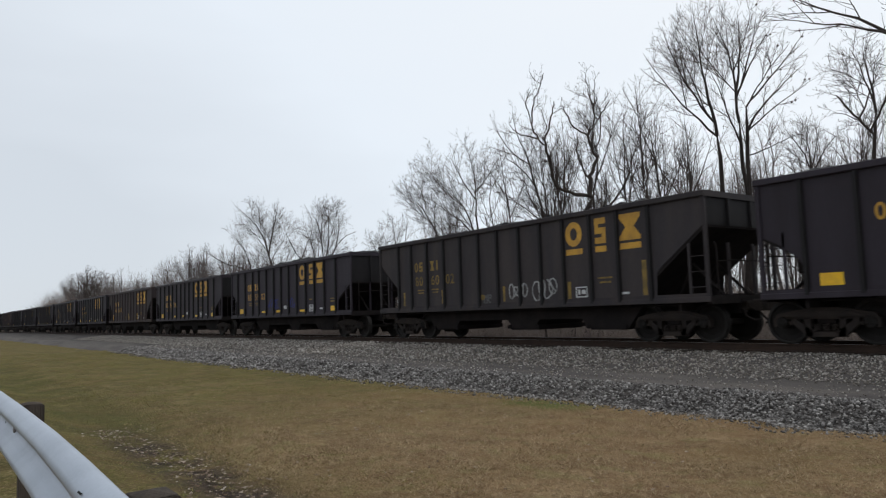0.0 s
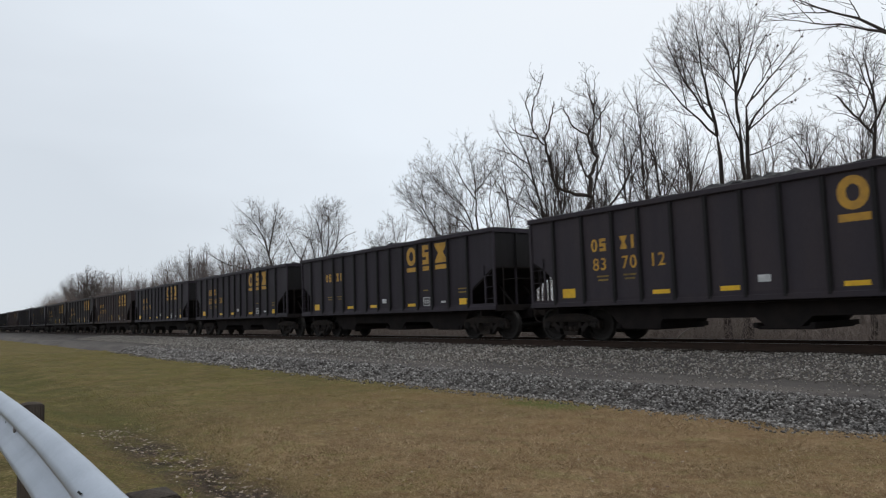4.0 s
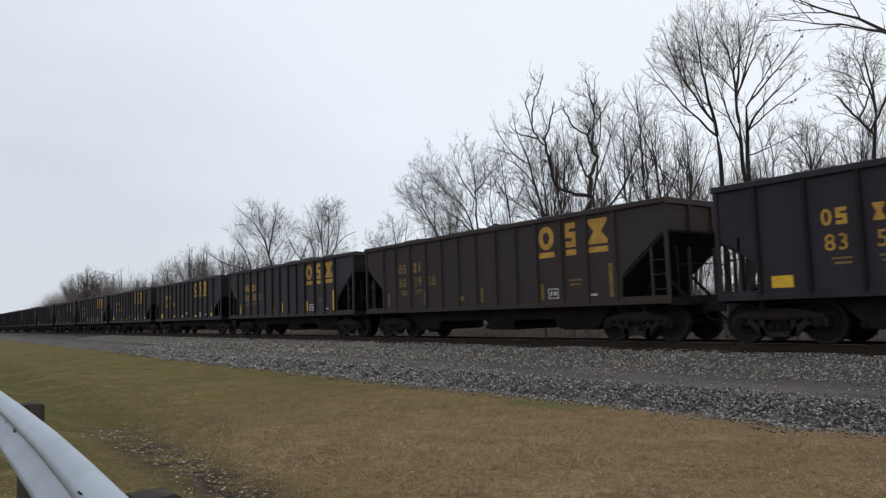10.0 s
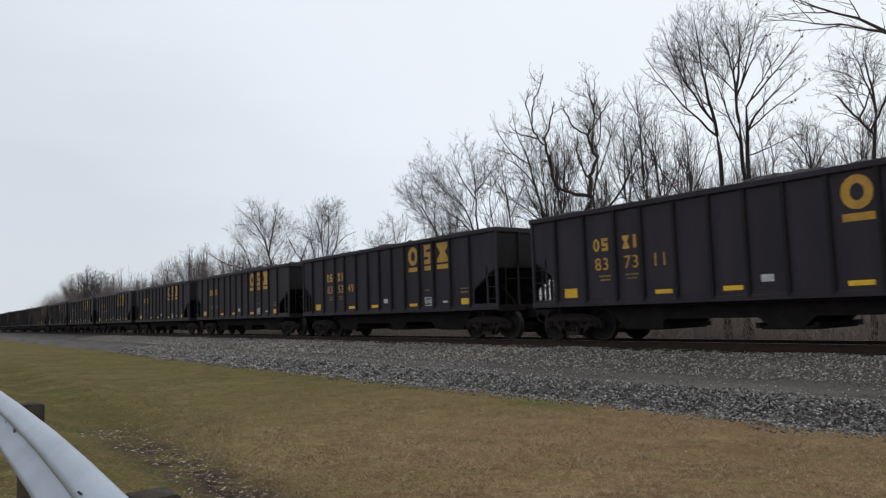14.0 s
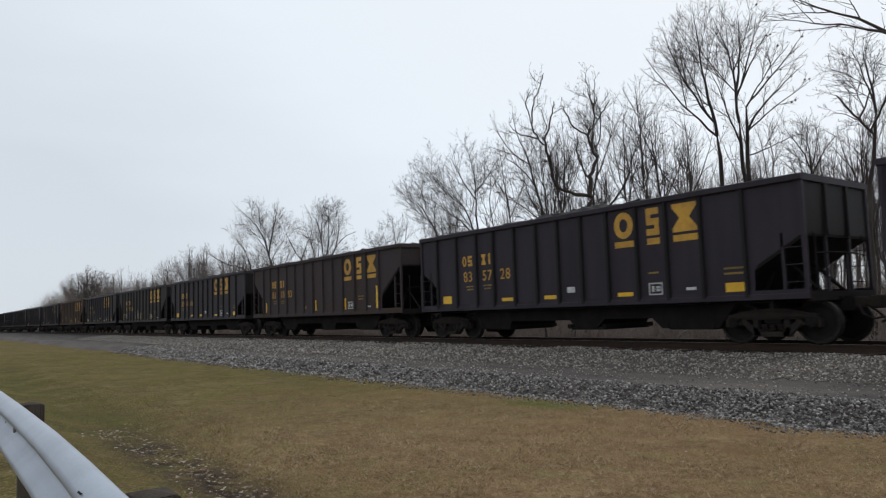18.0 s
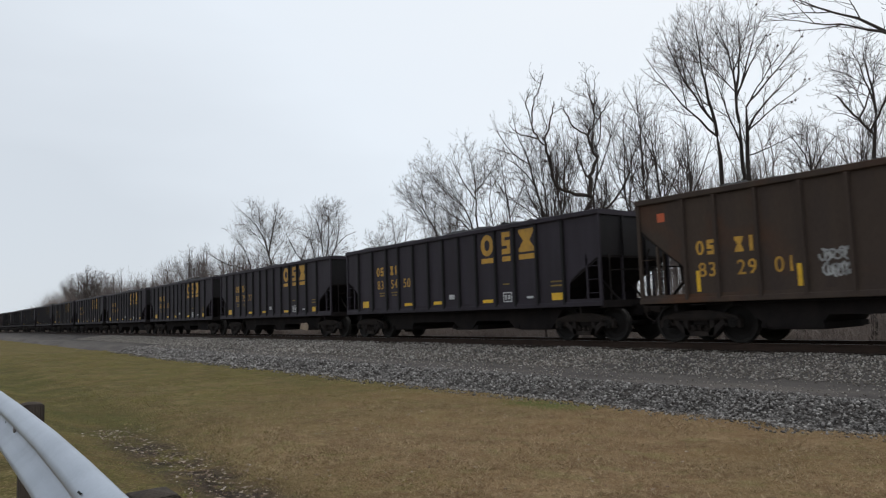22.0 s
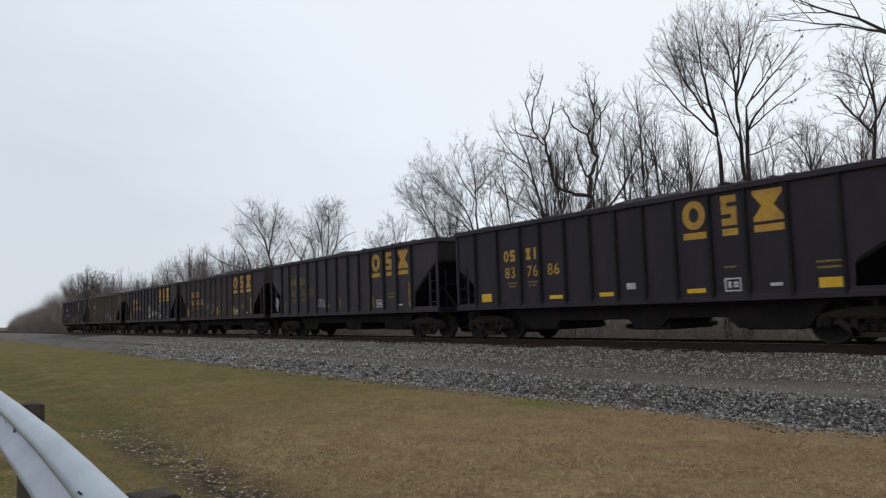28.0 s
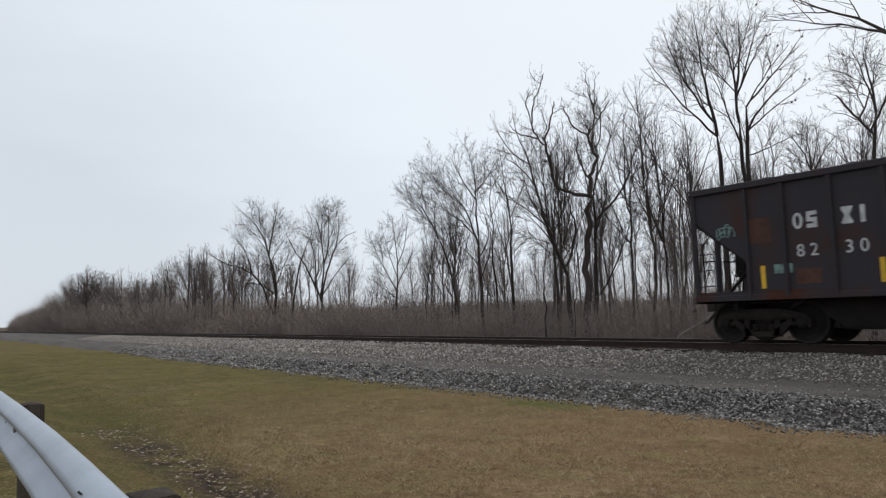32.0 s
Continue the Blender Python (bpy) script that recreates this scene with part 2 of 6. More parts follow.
def ground_material():
    """Grass by patches, tan to green, with bare soil in the ditch and gravel dust round the track."""
    m = bpy.data.materials.new("dormant_lawn")
    m.use_nodes = True
    n, l = m.node_tree.nodes, m.node_tree.links
    b = n["Principled BSDF"]
    b.inputs["Roughness"].default_value = 0.95
    b.inputs["Specular IOR Level"].default_value = 0.05
    co = n.new("ShaderNodeTexCoord")

    def noise_of(scale, detail, lo, hi, stretch=(1, 1, 1)):
        mp, t, r = n.new("ShaderNodeMapping"), n.new("ShaderNodeTexNoise"), n.new("ShaderNodeMapRange")
        mp.inputs["Scale"].default_value = stretch
        t.inputs["Scale"].default_value, t.inputs["Detail"].default_value = scale, detail
        r.inputs[1].default_value, r.inputs[2].default_value = lo, hi
        l.new(co.outputs["Object"], mp.inputs["Vector"])
        l.new(mp.outputs["Vector"], t.inputs["Vector"])
        l.new(t.outputs["Fac"], r.inputs[0])
        return r.outputs[0]

    def mix(fac, a, c):
        x = n.new("ShaderNodeMixRGB")
        for i, v in ((0, fac), (1, a), (2, c)):
            if isinstance(v, tuple):
                x.inputs[i].default_value = (*v, 1)
            elif isinstance(v, float):
                x.inputs[i].default_value = v
            else:
                l.new(v, x.inputs[i])
        return x.outputs["Color"]

    def band(axis, a, c):
        r = n.new("ShaderNodeMapRange")
        r.inputs[1].default_value, r.inputs[2].default_value = a, c
        l.new(sep.outputs[axis], r.inputs[0])
        return r.outputs[0]

    def times(a, c, op="MULTIPLY"):
        x = n.new("ShaderNodeMath")
        x.operation = op
        x.use_clamp = True
        l.new(a, x.inputs[0])
        if isinstance(c, float):
            x.inputs[1].default_value = c
        else:
            l.new(c, x.inputs[1])
        return x.outputs[0]

    sep = n.new("ShaderNodeSeparateXYZ")
    l.new(co.outputs["Object"], sep.inputs[0])
    tan = mix(noise_of(1.6, 10, 0.40, 0.60), (0.255, 0.168, 0.090), (0.168, 0.102, 0.055))
    tan = mix(times(noise_of(6.0, 8, 0.50, 0.62), 0.55), tan, (0.300, 0.215, 0.125))
    green = mix(noise_of(0.8, 6, 0.35, 0.65), (0.128, 0.118, 0.032), (0.064, 0.070, 0.021))
    far = times(band("X", -6.5, -15.0), 0.95)
    bank = times(times(band("Y", 3.6, 2.2), 0.9), band("X", -4.0, -6.5))
    rough = times(noise_of(1.3, 9, 0.42, 0.60), 0.85)
    spot = times(times(times(band("X", -10.6, -9.7), band("X", -8.0, -8.8)), times(band("Y", 8.3, 8.9), band("Y", 9.9, 9.4))), 1.0)
    patch = times(times(far, bank, "ADD"), times(rough, 0.6, "ADD"))
    patch = times(patch, spot, "ADD")
    lawn = mix(patch, tan, green)
    grain = noise_of(35, 3, 0.3, 0.7)
    lawn = mix(times(grain, 0.35), lawn, (0.085, 0.058, 0.032))
    lawn = mix(times(noise_of(2.6, 7, 0.54, 0.68), 0.55), lawn, (0.135, 0.078, 0.045))
    lawn = mix(times(noise_of(3.4, 7, 0.54, 0.66), 0.65), lawn, (0.180, 0.155, 0.066))
    lawn = mix(times(noise_of(45, 3, 0.56, 0.70), 0.6), lawn, (0.33, 0.25, 0.155))
    lawn = mix(times(noise_of(13, 6, 0.50, 0.64), 0.50), lawn, (0.088, 0.060, 0.030))
    lawn = mix(times(noise_of(19, 6, 0.54, 0.66), 0.45), lawn, (0.270, 0.205, 0.105))
    russet = times(times(band("Y", 4.5, 7.0), band("X", -18.0, -13.0)), noise_of(0.7, 7, 0.42, 0.62))
    lawn = mix(times(russet, 0.4), lawn, (0.190, 0.113, 0.056))
    lawn = mix(times(spot, noise_of(2.2, 6, 0.34, 0.52)), lawn, (0.098, 0.108, 0.034))
    verge = times(times(band("Y", 3.8, 3.1), band("X", -10.5, -13.0)), noise_of(1.1, 6, 0.35, 0.6))
    lawn = mix(times(verge, 0.7), lawn, (0.062, 0.068, 0.022))
    lawn = mix(times(noise_of(0.45, 4, 0.48, 0.66), 0.35), lawn, (0.105, 0.076, 0.032))
    soil = mix(noise_of(9, 5, 0.35, 0.65), (0.036, 0.028, 0.023), (0.070, 0.053, 0.041))
    ditch = times(times(band("Y", 2.0, 2.5), band("Y", 3.2, 2.75)), noise_of(1.7, 8, 0.36, 0.50))
    near = times(times(band("X", -13.5, -10.5), 1.0), ditch)
    lawn = mix(near, lawn, soil)
    wood_floor = mix(noise_of(2.0, 6, 0.35, 0.65), (0.085, 0.064, 0.048), (0.125, 0.098, 0.072))
    lawn = mix(band("Y", 19.5, 21.0), lawn, wood_floor)
    field = mix(noise_of(0.05, 4, 0.4, 0.6), (0.085, 0.070, 0.052), (0.11, 0.092, 0.068))
    lawn = mix(band("Y", 70.0, 95.0), lawn, field)
    l.new(lawn, b.inputs["Base Color"])
    bp = n.new("ShaderNodeBump")
    bp.inputs["Strength"].default_value, bp.inputs["Distance"].default_value = 0.6, 0.03
    l.new(grain, bp.inputs["Height"])
    l.new(bp.outputs["Normal"], b.inputs["Normal"])
    return m


M_GROUND = ground_material()
M_LANE = mat("cinder_gravel", (0.122, 0.108, 0.098), (0.078, 0.070, 0.066), 1.2, 0.95, 0, 0.8, 55, 0.9, 0.0, (0.25, 1, 1))


# ---- mesh helpers ----
def mesh_of(name, verts, faces, material, smooth=False):
    me = bpy.data.meshes.new(name)
    me.from_pydata([tuple(v) for v in verts], [], faces)
    me.materials.append(material)
    if smooth:
        me.polygons.foreach_set("use_smooth", [True] * len(me.polygons))
    me.update()
    return me


def fast_mesh(name, verts, faces, material):
    """A mesh from numpy arrays of triangles or quads."""
    me = bpy.data.meshes.new(name)
    verts, faces = np.asarray(verts, dtype=np.float32), np.asarray(faces, dtype=np.int32)
    k = faces.shape[1]
    me.vertices.add(len(verts))
    me.vertices.foreach_set("co", verts.ravel())
    me.loops.add(faces.size)
    me.loops.foreach_set("vertex_index", faces.ravel())
    me.polygons.add(len(faces))
    me.polygons.foreach_set("loop_start", np.arange(0, faces.size, k, dtype=np.int32))
    me.update(calc_edges=True)
    me.validate()
    me.materials.append(material)
    return me


class Shape:
    """Collects boxes, prisms and tubes into one mesh."""

    def __init__(self):
        self.v, self.f = [], []

    def add(self, verts, faces):
        o = len(self.v)
        self.v += [tuple(p) for p in verts]
        self.f += [tuple(i + o for i in q) for q in faces]
        return self

    def box(self, x0, x1, y0, y1, z0, z1, c=0.0):
        """A box; c cuts its four edges along x."""
        if c <= 0:
            v = [(x, y, z) for x in (x0, x1) for y in (y0, y1) for z in (z0, z1)]
            return self.add(v, [(0, 1, 3, 2), (4, 6, 7, 5), (0, 4, 5, 1), (2, 3, 7, 6), (0, 2, 6, 4), (1, 5, 7, 3)])
        ring = [(y0 + c, z0), (y1 - c, z0), (y1, z0 + c), (y1, z1 - c), (y1 - c, z1), (y0 + c, z1), (y0, z1 - c), (y0, z0 + c)]
        return self.prism_x(ring, x0, x1)

    def prism_x(self, ring, x0, x1):
        k = len(ring)
        v = [(x0, y, z) for y, z in ring] + [(x1, y, z) for y, z in ring]
        f = [tuple(range(k - 1, -1, -1)), tuple(range(k, 2 * k))]
        return self.add(v, f + [(i, (i + 1) % k, k + (i + 1) % k, k + i) for i in range(k)])

    def prism_y(self, ring, y0, y1):
        """A plate: ring of (x, z), from y0 to y1."""
        k = len(ring)
        v = [(x, y0, z) for x, z in ring] + [(x, y1, z) for x, z in ring]
        f = [tuple(range(k)), tuple(range(2 * k - 1, k - 1, -1))]
        return self.add(v, f + [((i + 1) % k, i, k + i, k + (i + 1) % k) for i in range(k)])

    def tube(self, points, r, k=6, r_end=None):
        pts = [Vector(p) for p in points]
        n, start = len(pts), len(self.v)
        for i, p in enumerate(pts):
            d = (pts[min(i + 1, n - 1)] - pts[max(i - 1, 0)]).normalized()
            a = d.cross(Vector((0, 0, 1)) if abs(d.z) < 0.9 else Vector((1, 0, 0))).normalized()
            b = d.cross(a)
            rr = r if r_end is None else r + (r_end - r) * i / (n - 1)
            for j in range(k):
                w = 2 * math.pi * j / k
                self.v.append(tuple(p + a * (rr * math.cos(w)) + b * (rr * math.sin(w))))
        for i in range(n - 1):
            for j in range(k):
                q = start + i * k
                self.f.append((q + j, q + (j + 1) % k, q + k + (j + 1) % k, q + k + j))
        self.f.append(tuple(start + j for j in range(k - 1, -1, -1)))
        self.f.append(tuple(start + (n - 1) * k + j for j in range(k)))
        return self

    def turn_y(self, profile, k=24):
        """A body turned about the y axis: profile of (y, radius)."""
        start = len(self.v)
        for y, r in profile:
            for j in range(k):
                w = 2 * math.pi * j / k
                self.v.append((r * math.sin(w), y, r * math.cos(w)))
        for i in range(len(profile) - 1):
            for j in range(k):
                q = start + i * k
                self.f.append((q + j, q + (j + 1) % k, q + k + (j + 1) % k, q + k + j))
        self.f.append(tuple(start + j for j in range(k - 1, -1, -1)))
        q = start + (len(profile) - 1) * k
        self.f.append(tuple(q + j for j in range(k)))
        return self

    def mesh(self, name, material, smooth=False):
        return mesh_of(name, self.v, self.f, material, smooth)


def hang(name, me, parent, label="", at=None, material=None):
    """One mesh object as a part under its parent. material replaces the mesh's own for this object alone."""
    ob = new(name, me)
    ob.parent = parent
    if at is not None:
        ob.matrix_parent_inverse = Matrix.Identity(4)
        ob.location = at
    if material is not None:
        ob.material_slots[0].link = "OBJECT"
        ob.material_slots[0].material = material
    if label:
        tagged(ob, label)
    return ob


# ---- ground ----
def lay(y):
    """Height of the ground across the track."""
    pts = [(-400, -0.35), (-1.5, -0.30), (0.9, -0.30), (1.7, -0.55), (2.4, -0.74), (2.9, -0.76), (3.8, -0.66), (6.0, -0.66), (9.6, -0.76), (10.2, -0.80), (11.0, -0.62), (18.8, -0.62), (20.5, -0.60), (24.0, -0.55), (34.0, -0.6), (60.0, -0.9), (3000, -1.2)]
    for (a, za), (b, zb) in zip(pts, pts[1:]):
        if y <= b:
            return za + (zb - za) * (y - a) / (b - a)
    return pts[-1][1]


def build_ground():
    xs = [-3000, -1500, -800, -500, -350, -250, -180, -130, -100, -80, -65, -55] + [-48 + 0.8 * i for i in range(75)] + [14, 20, 30, 60, 150, 400, 1000, 3000]
    ys = [-3000, -1000, -300, -80, -25, -8, -4, -2] + [-1 + 0.25 * i for i in range(53)] + [12.5, 14, 18, 19, 20, 21, 22.5, 24, 26, 28, 31, 35, 40, 50, 65, 90, 150, 300, 700, 1500, 3000]
    v = []
    for x in xs:
        for y in ys:
            z = lay(y)
            if 0.9 < y < 10.4 and x > -90:
                z += 0.035 * noise.noise(Vector((x * 0.5, y * 0.5, 0))) + 0.015 * noise.noise(Vector((x * 2.2, y * 2.2, 5)))
            if y > 21 and y < 100:
                z += 0.12 * noise.noise(Vector((x * 0.3, y * 0.3, 2)))
            v.append((x, y, z))
    k = len(ys)
    f = [(i * k + j, (i + 1) * k + j, (i + 1) * k + j + 1, i * k + j + 1) for i in range(len(xs) - 1) for j in range(k - 1)]
    g = new("ground", mesh_of("ground", v, f, M_GROUND, True))
    tagged(g, "dormant tan and green lawn sloping to a railway", "lawn", "", "structure")


def edge(x):
    """How far the stony margin strays over the lawn or shrinks back."""
    return 0.40 * noise.noise(Vector((x * 0.25, 0, 3))) + 0.42 * noise.noise(Vector((x * 1.1, 0, 7))) + 0.26 * noise.noise(Vector((x * 2.9, 0, 8)))


def bed_height(y):
    pts = [(10.0, -0.82), (10.7, -0.53), (11.0, -0.47), (12.6, -0.45), (14.3, -0.27), (15.1, -0.205), (18.2, -0.205), (19.0, -0.45), (19.8, -0.72)]
    for (a, za), (b, zb) in zip(pts, pts[1:]):
        if y <= b:
            return za + (zb - za) * (y - a) / (b - a)
    return pts[-1][1]


def build_bed():
    ys = [9.9, 10.0, 10.2, 10.4, 10.55, 10.75, 11.1, 11.6, 12.1, 12.6, 13.0, 13.5, 13.9, 14.3, 14.7, 15.1, 16.5, 18.2, 18.6, 19.0, 19.4, 19.8]
    xs = [-2500, -900, -400, -220] + [-150 + 1.0 * i for i in range(110)] + [-40 + 0.3 * i for i in range(150)] + [5 + i for i in range(15)] + [40, 120, 500]
    v = []
    for x in xs:
        for y in ys:
            z = bed_height(y) - (0.022 if 10.1 < y < 11.05 else 0) + (0.03 * noise.noise(Vector((x * 0.6, y * 1.3, 9))) if -150 < x < 20 else 0)
            v.append((x, y + (edge(x) * min(1, (11.6 - y) / 1.5) if y < 11.6 else 0), z))
    k = len(ys)
    f = [(i * k + j, (i + 1) * k + j, (i + 1) * k + j + 1, i * k + j + 1) for i in range(len(xs) - 1) for j in range(k - 1)]
    bed = new("track_bed", mesh_of("track_bed", v, f, M_LANE, True))
    tagged(bed, "grey gravel track bed with a worn cinder lane", "track bed", "", "structure")
    return bed


def stones(name, count, x_range, y_range, size, material, seed, label):
    """Loose angular stones strewn over the bed, as one mesh."""
    rng = np.random.RandomState(seed)
    u = rng.rand(count)
    x = x_range[1] - (x_range[1] - x_range[0]) * u ** 1.9
    y = y_range[0] + (y_range[1] - y_range[0]) * rng.rand(count)
    z = np.array([bed_height(b) + 0.03 * noise.noise(Vector((a * 0.6, b * 1.3, 9))) for a, b in zip(x, y)])
    y += np.array([edge(a) * min(1, max(0, (11.6 - b) / 1.5)) for a, b in zip(x, y)])
    z = np.maximum(z, np.array([lay(b) for b in y]))
    z += np.array([0.035 * noise.noise(Vector((a * 0.5, b * 0.5, 0))) + 0.015 * noise.noise(Vector((a * 2.2, b * 2.2, 5))) if b < 10.2 else 0.0 for a, b in zip(x, y)])
    s = size[0] + (size[1] - size[0]) * rng.rand(count) ** 2
    s *= 1 + np.clip((-x - 9) / 24, 0, 0.8)
    base = np.array([(1, 0, 0), (0, 1, 0), (-1, 0, 0), (0, -1, 0), (0, 0, 0.8), (0, 0, -0.6), (0.65, 0.65, 0.45), (-0.6, -0.6, 0.5)], dtype=np.float32)
    tri = np.array([(0, 6, 4), (0, 1, 6), (1, 4, 6), (1, 2, 4), (2, 7, 4), (2, 3, 7), (3, 4, 7), (3, 0, 4), (1, 0, 5), (2, 1, 5), (3, 2, 5), (0, 3, 5)], dtype=np.int32)
    v = base[None] * (0.55 + 0.7 * rng.rand(count, 8, 1)) * s[:, None, None]
    a = rng.rand(count) * 6.283
    c, d = np.cos(a)[:, None], np.sin(a)[:, None]
    t = (rng.rand(count) - 0.5)[:, None] * 1.6
    vx, vy, vz = v[..., 0], v[..., 1], v[..., 2]
    vx, vz = vx * np.cos(t) - vz * np.sin(t), vx * np.sin(t) + vz * np.cos(t)
    vx, vy = vx * c - vy * d, vx * d + vy * c
    out = np.stack([vx + x[:, None], vy + y[:, None], vz + z[:, None] + s[:, None] * 0.30 + 0.003], -1)
    f = (tri[None] + (np.arange(count) * 8)[:, None, None]).reshape(-1, 3)
    ob = new(name, fast_mesh(name, out.reshape(-1, 3), f, material))
    tagged(ob, label, "stones", "", "stuff")
    return ob


def build_track():
    for side, y in (("near", TRACK_Y - 0.7525), ("far", TRACK_Y + 0.7525)):
        ring = [(-0.07, -0.178), (0.07, -0.178), (0.07, -0.166), (0.010, -0.145), (0.010, -0.045), (0.036, -0.034), (0.036, -0.006), (0.030, 0.0), (-0.030, 0.0), (-0.036, -0.006), (-0.036, -0.034), (-0.010, -0.045), (-0.010, -0.145), (-0.07, -0.166)]
        rail = new("rail", Shape().prism_x([(y + a, b) for a, b in ring], -900, 60).mesh("rail", M_RAIL))
        tagged(rail, "rust-brown steel rail on wooden ties", "rail", "rails of the track")
        top = Shape().box(-900, 60, y - 0.024, y + 0.024, 0.0005, 0.0025).mesh("running_surface", M_TREAD)
        hang("running_surface", top, rail, "bright worn running surface")
    tie = Shape().box(-0.11, 0.11, -1.3, 1.3, -0.33, -0.172, 0.0).mesh("railway_tie", M_TIE)
    for i in range(150):
        t = new("railway_tie", tie)
        t.matrix_world = pose(4 - 0.52 * i + 0.03 * math.sin(i * 7.1), TRACK_Y + 0.03 * math.sin(i * 3.3), 0.006 * math.sin(i * 5.7))
        tagged(t, "dark creosoted wooden tie bedded in ballast", "railway tie", "ties of the track")


build_ground()
build_bed()
build_track()
stones("ballast_stones", 38000, (-75, 3), (12.5, 15.65), (0.017, 0.036), M_STONE2, 3, "dusty light grey ballast stones beside the rails")
stones("coarse_stones", 46000, (-46, 3), (9.85, 10.95), (0.015, 0.040), M_STONE, 5, "coarse grey and white stones edging the lawn")
stones("stray_stones", 3600, (-40, 1), (9.25, 10.15), (0.012, 0.032), M_STONE, 6, "a few pale stones strayed onto the lawn")
stones("lane_gravel", 3000, (-45, 3), (11.0, 12.6), (0.012, 0.028), M_STONE2, 8, "fine gravel on the cinder lane")


# ---- guard rail ----
def build_guard_rail():
    path = [(-46.0, 0.60), (-30.0, 0.58), (-18.0, 0.56), (-10.0, 0.54), (-6.5, 0.525), (-4.6, 0.515), (-3.4, 0.500), (-2.6, 0.478), (-1.9, 0.452), (-1.3, 0.42), (-0.7, 0.39), (0.2, 0.36), (1.6, 0.28)]
    # W profile: (offset across, height below the top); the waves bulge to the road side
    prof = [(0.0, -0.004), (-0.022, 0.0), (-0.045, -0.012), (-0.068, -0.030), (-0.078, -0.050), (-0.074, -0.068), (-0.056, -0.088), (-0.032, -0.108), (-0.012, -0.128), (-0.003, -0.146), (-0.003, -0.164), (-0.014, -0.182), (-0.048, -0.208), (-0.076, -0.232), (-0.082, -0.254), (-0.072, -0.278), (-0.045, -0.300), (-0.022, -0.312), (0.0, -0.308)]
    top, thick = 0.527, 0.004
    k = 2 * len(prof)
    v, f = [], []
    for x, y in path:
        for a, b in prof:
            v.append((x, y + a, top + b))
        for a, b in reversed(prof):
            v.append((x, y + a + thick, top + b - 0.001))
    for i in range(len(path) - 1):
        for j in range(k):
            f.append((i * k + j, i * k + (j + 1) % k, (i + 1) * k + (j + 1) % k, (i + 1) * k + j))
    root = new("guard_rail", None)
    tagged(root, "galvanised steel guard rail on posts along the road verge", "guard rail")
    hang("beam", mesh_of("beam", v, f, M_STEEL, True), root, "wavy galvanised steel beam")

    def y_at(x):
        for (a, ya), (b, yb) in zip(path, path[1:]):
            if x <= b:
                return ya + (yb - ya) * (x - a) / (b - a)
        return path[-1][1]

    post = Shape().box(-0.065, 0.065, 0.0, 0.12, -0.95, 0.0, 0.010).add([(-0.06, 0.01, 0.002), (0.06, 0.01, 0.002), (0.06, 0.11, 0.002), (-0.06, 0.11, 0.002), (0.01, 0.05, 0.016)], [(0, 1, 4), (1, 2, 4), (2, 3, 4), (3, 0, 4)]).mesh("post", M_WOOD)
    bolt = Shape().turn_y([(-0.014, 0.010), (-0.012, 0.018), (0.0, 0.020)], 10).mesh("bolt", M_POSTSTEEL)
    slot = Shape().box(-0.020, 0.020, -0.002, 0.0, -0.003, 0.003).mesh("slot", M_DARK)
    for x in (-10.4, -7.6, -4.85, -2.02, 0.8):
        y = y_at(x)
        hang("post", post, root, "weathered dark wooden post", (x, y + 0.012, top - 0.018))
        hang("bolt", bolt, root, "", (x, y - 0.004, top - 0.156))
    for x, drop, off in ((-5.55, -0.020, -0.062), (-5.36, -0.026, -0.068), (-5.5, -0.252, -0.084), (-5.32, -0.252, -0.084), (-5.6, -0.066, -0.083), (-3.0, -0.252, -0.084), (-2.24, -0.030, -0.072), (-4.95, -0.12, -0.045)):
        s = hang("slot", slot, root, "", (x, y_at(x) + off, top + drop))
        s.rotation_euler = (radians(-50 if drop > -0.04 else 0), 0, 0)


build_guard_rail()


# ---- trees ----
def tubes(P, rad, k):
    """Tapering tubes along n lines of points at once: P is n x m x 3, rad n x m, k sides."""
    n, m = rad.shape
    d = np.empty_like(P)
    d[:, 1:-1] = P[:, 2:] - P[:, :-2]
    d[:, 0], d[:, -1] = P[:, 1] - P[:, 0], P[:, -1] - P[:, -2]
    d /= np.linalg.norm(d, axis=2, keepdims=True) + 1e-9
    a = np.cross(d, np.array((0.83, 0.55, 0.07)))
    a /= np.linalg.norm(a, axis=2, keepdims=True) + 1e-9
    b = np.cross(d, a)
    w = 2 * math.pi * np.arange(k) / k
    v = P[:, :, None] + rad[:, :, None, None] * (a[:, :, None] * np.cos(w)[:, None] + b[:, :, None] * np.sin(w)[:, None])
    i, j, c = np.meshgrid(np.arange(n), np.arange(m - 1), np.arange(k), indexing="ij")
    o = (i * m + j) * k
    e = (c + 1) % k
    return v.reshape(-1, 3), np.stack([o + c, o + e, o + k + e, o + k + c], -1).reshape(-1, 4)


def joined(name, pieces, material, smooth=False):
    """One mesh of several batches of tubes."""
    v, f, o = [], [], 0
    for a, b in pieces:
        v.append(a)
        f.append(b + o)
        o += len(a)
    me = fast_mesh(name, np.concatenate(v), np.concatenate(f), material)
    if smooth:
        me.polygons.foreach_set("use_smooth", [True] * len(me.polygons))
    return me


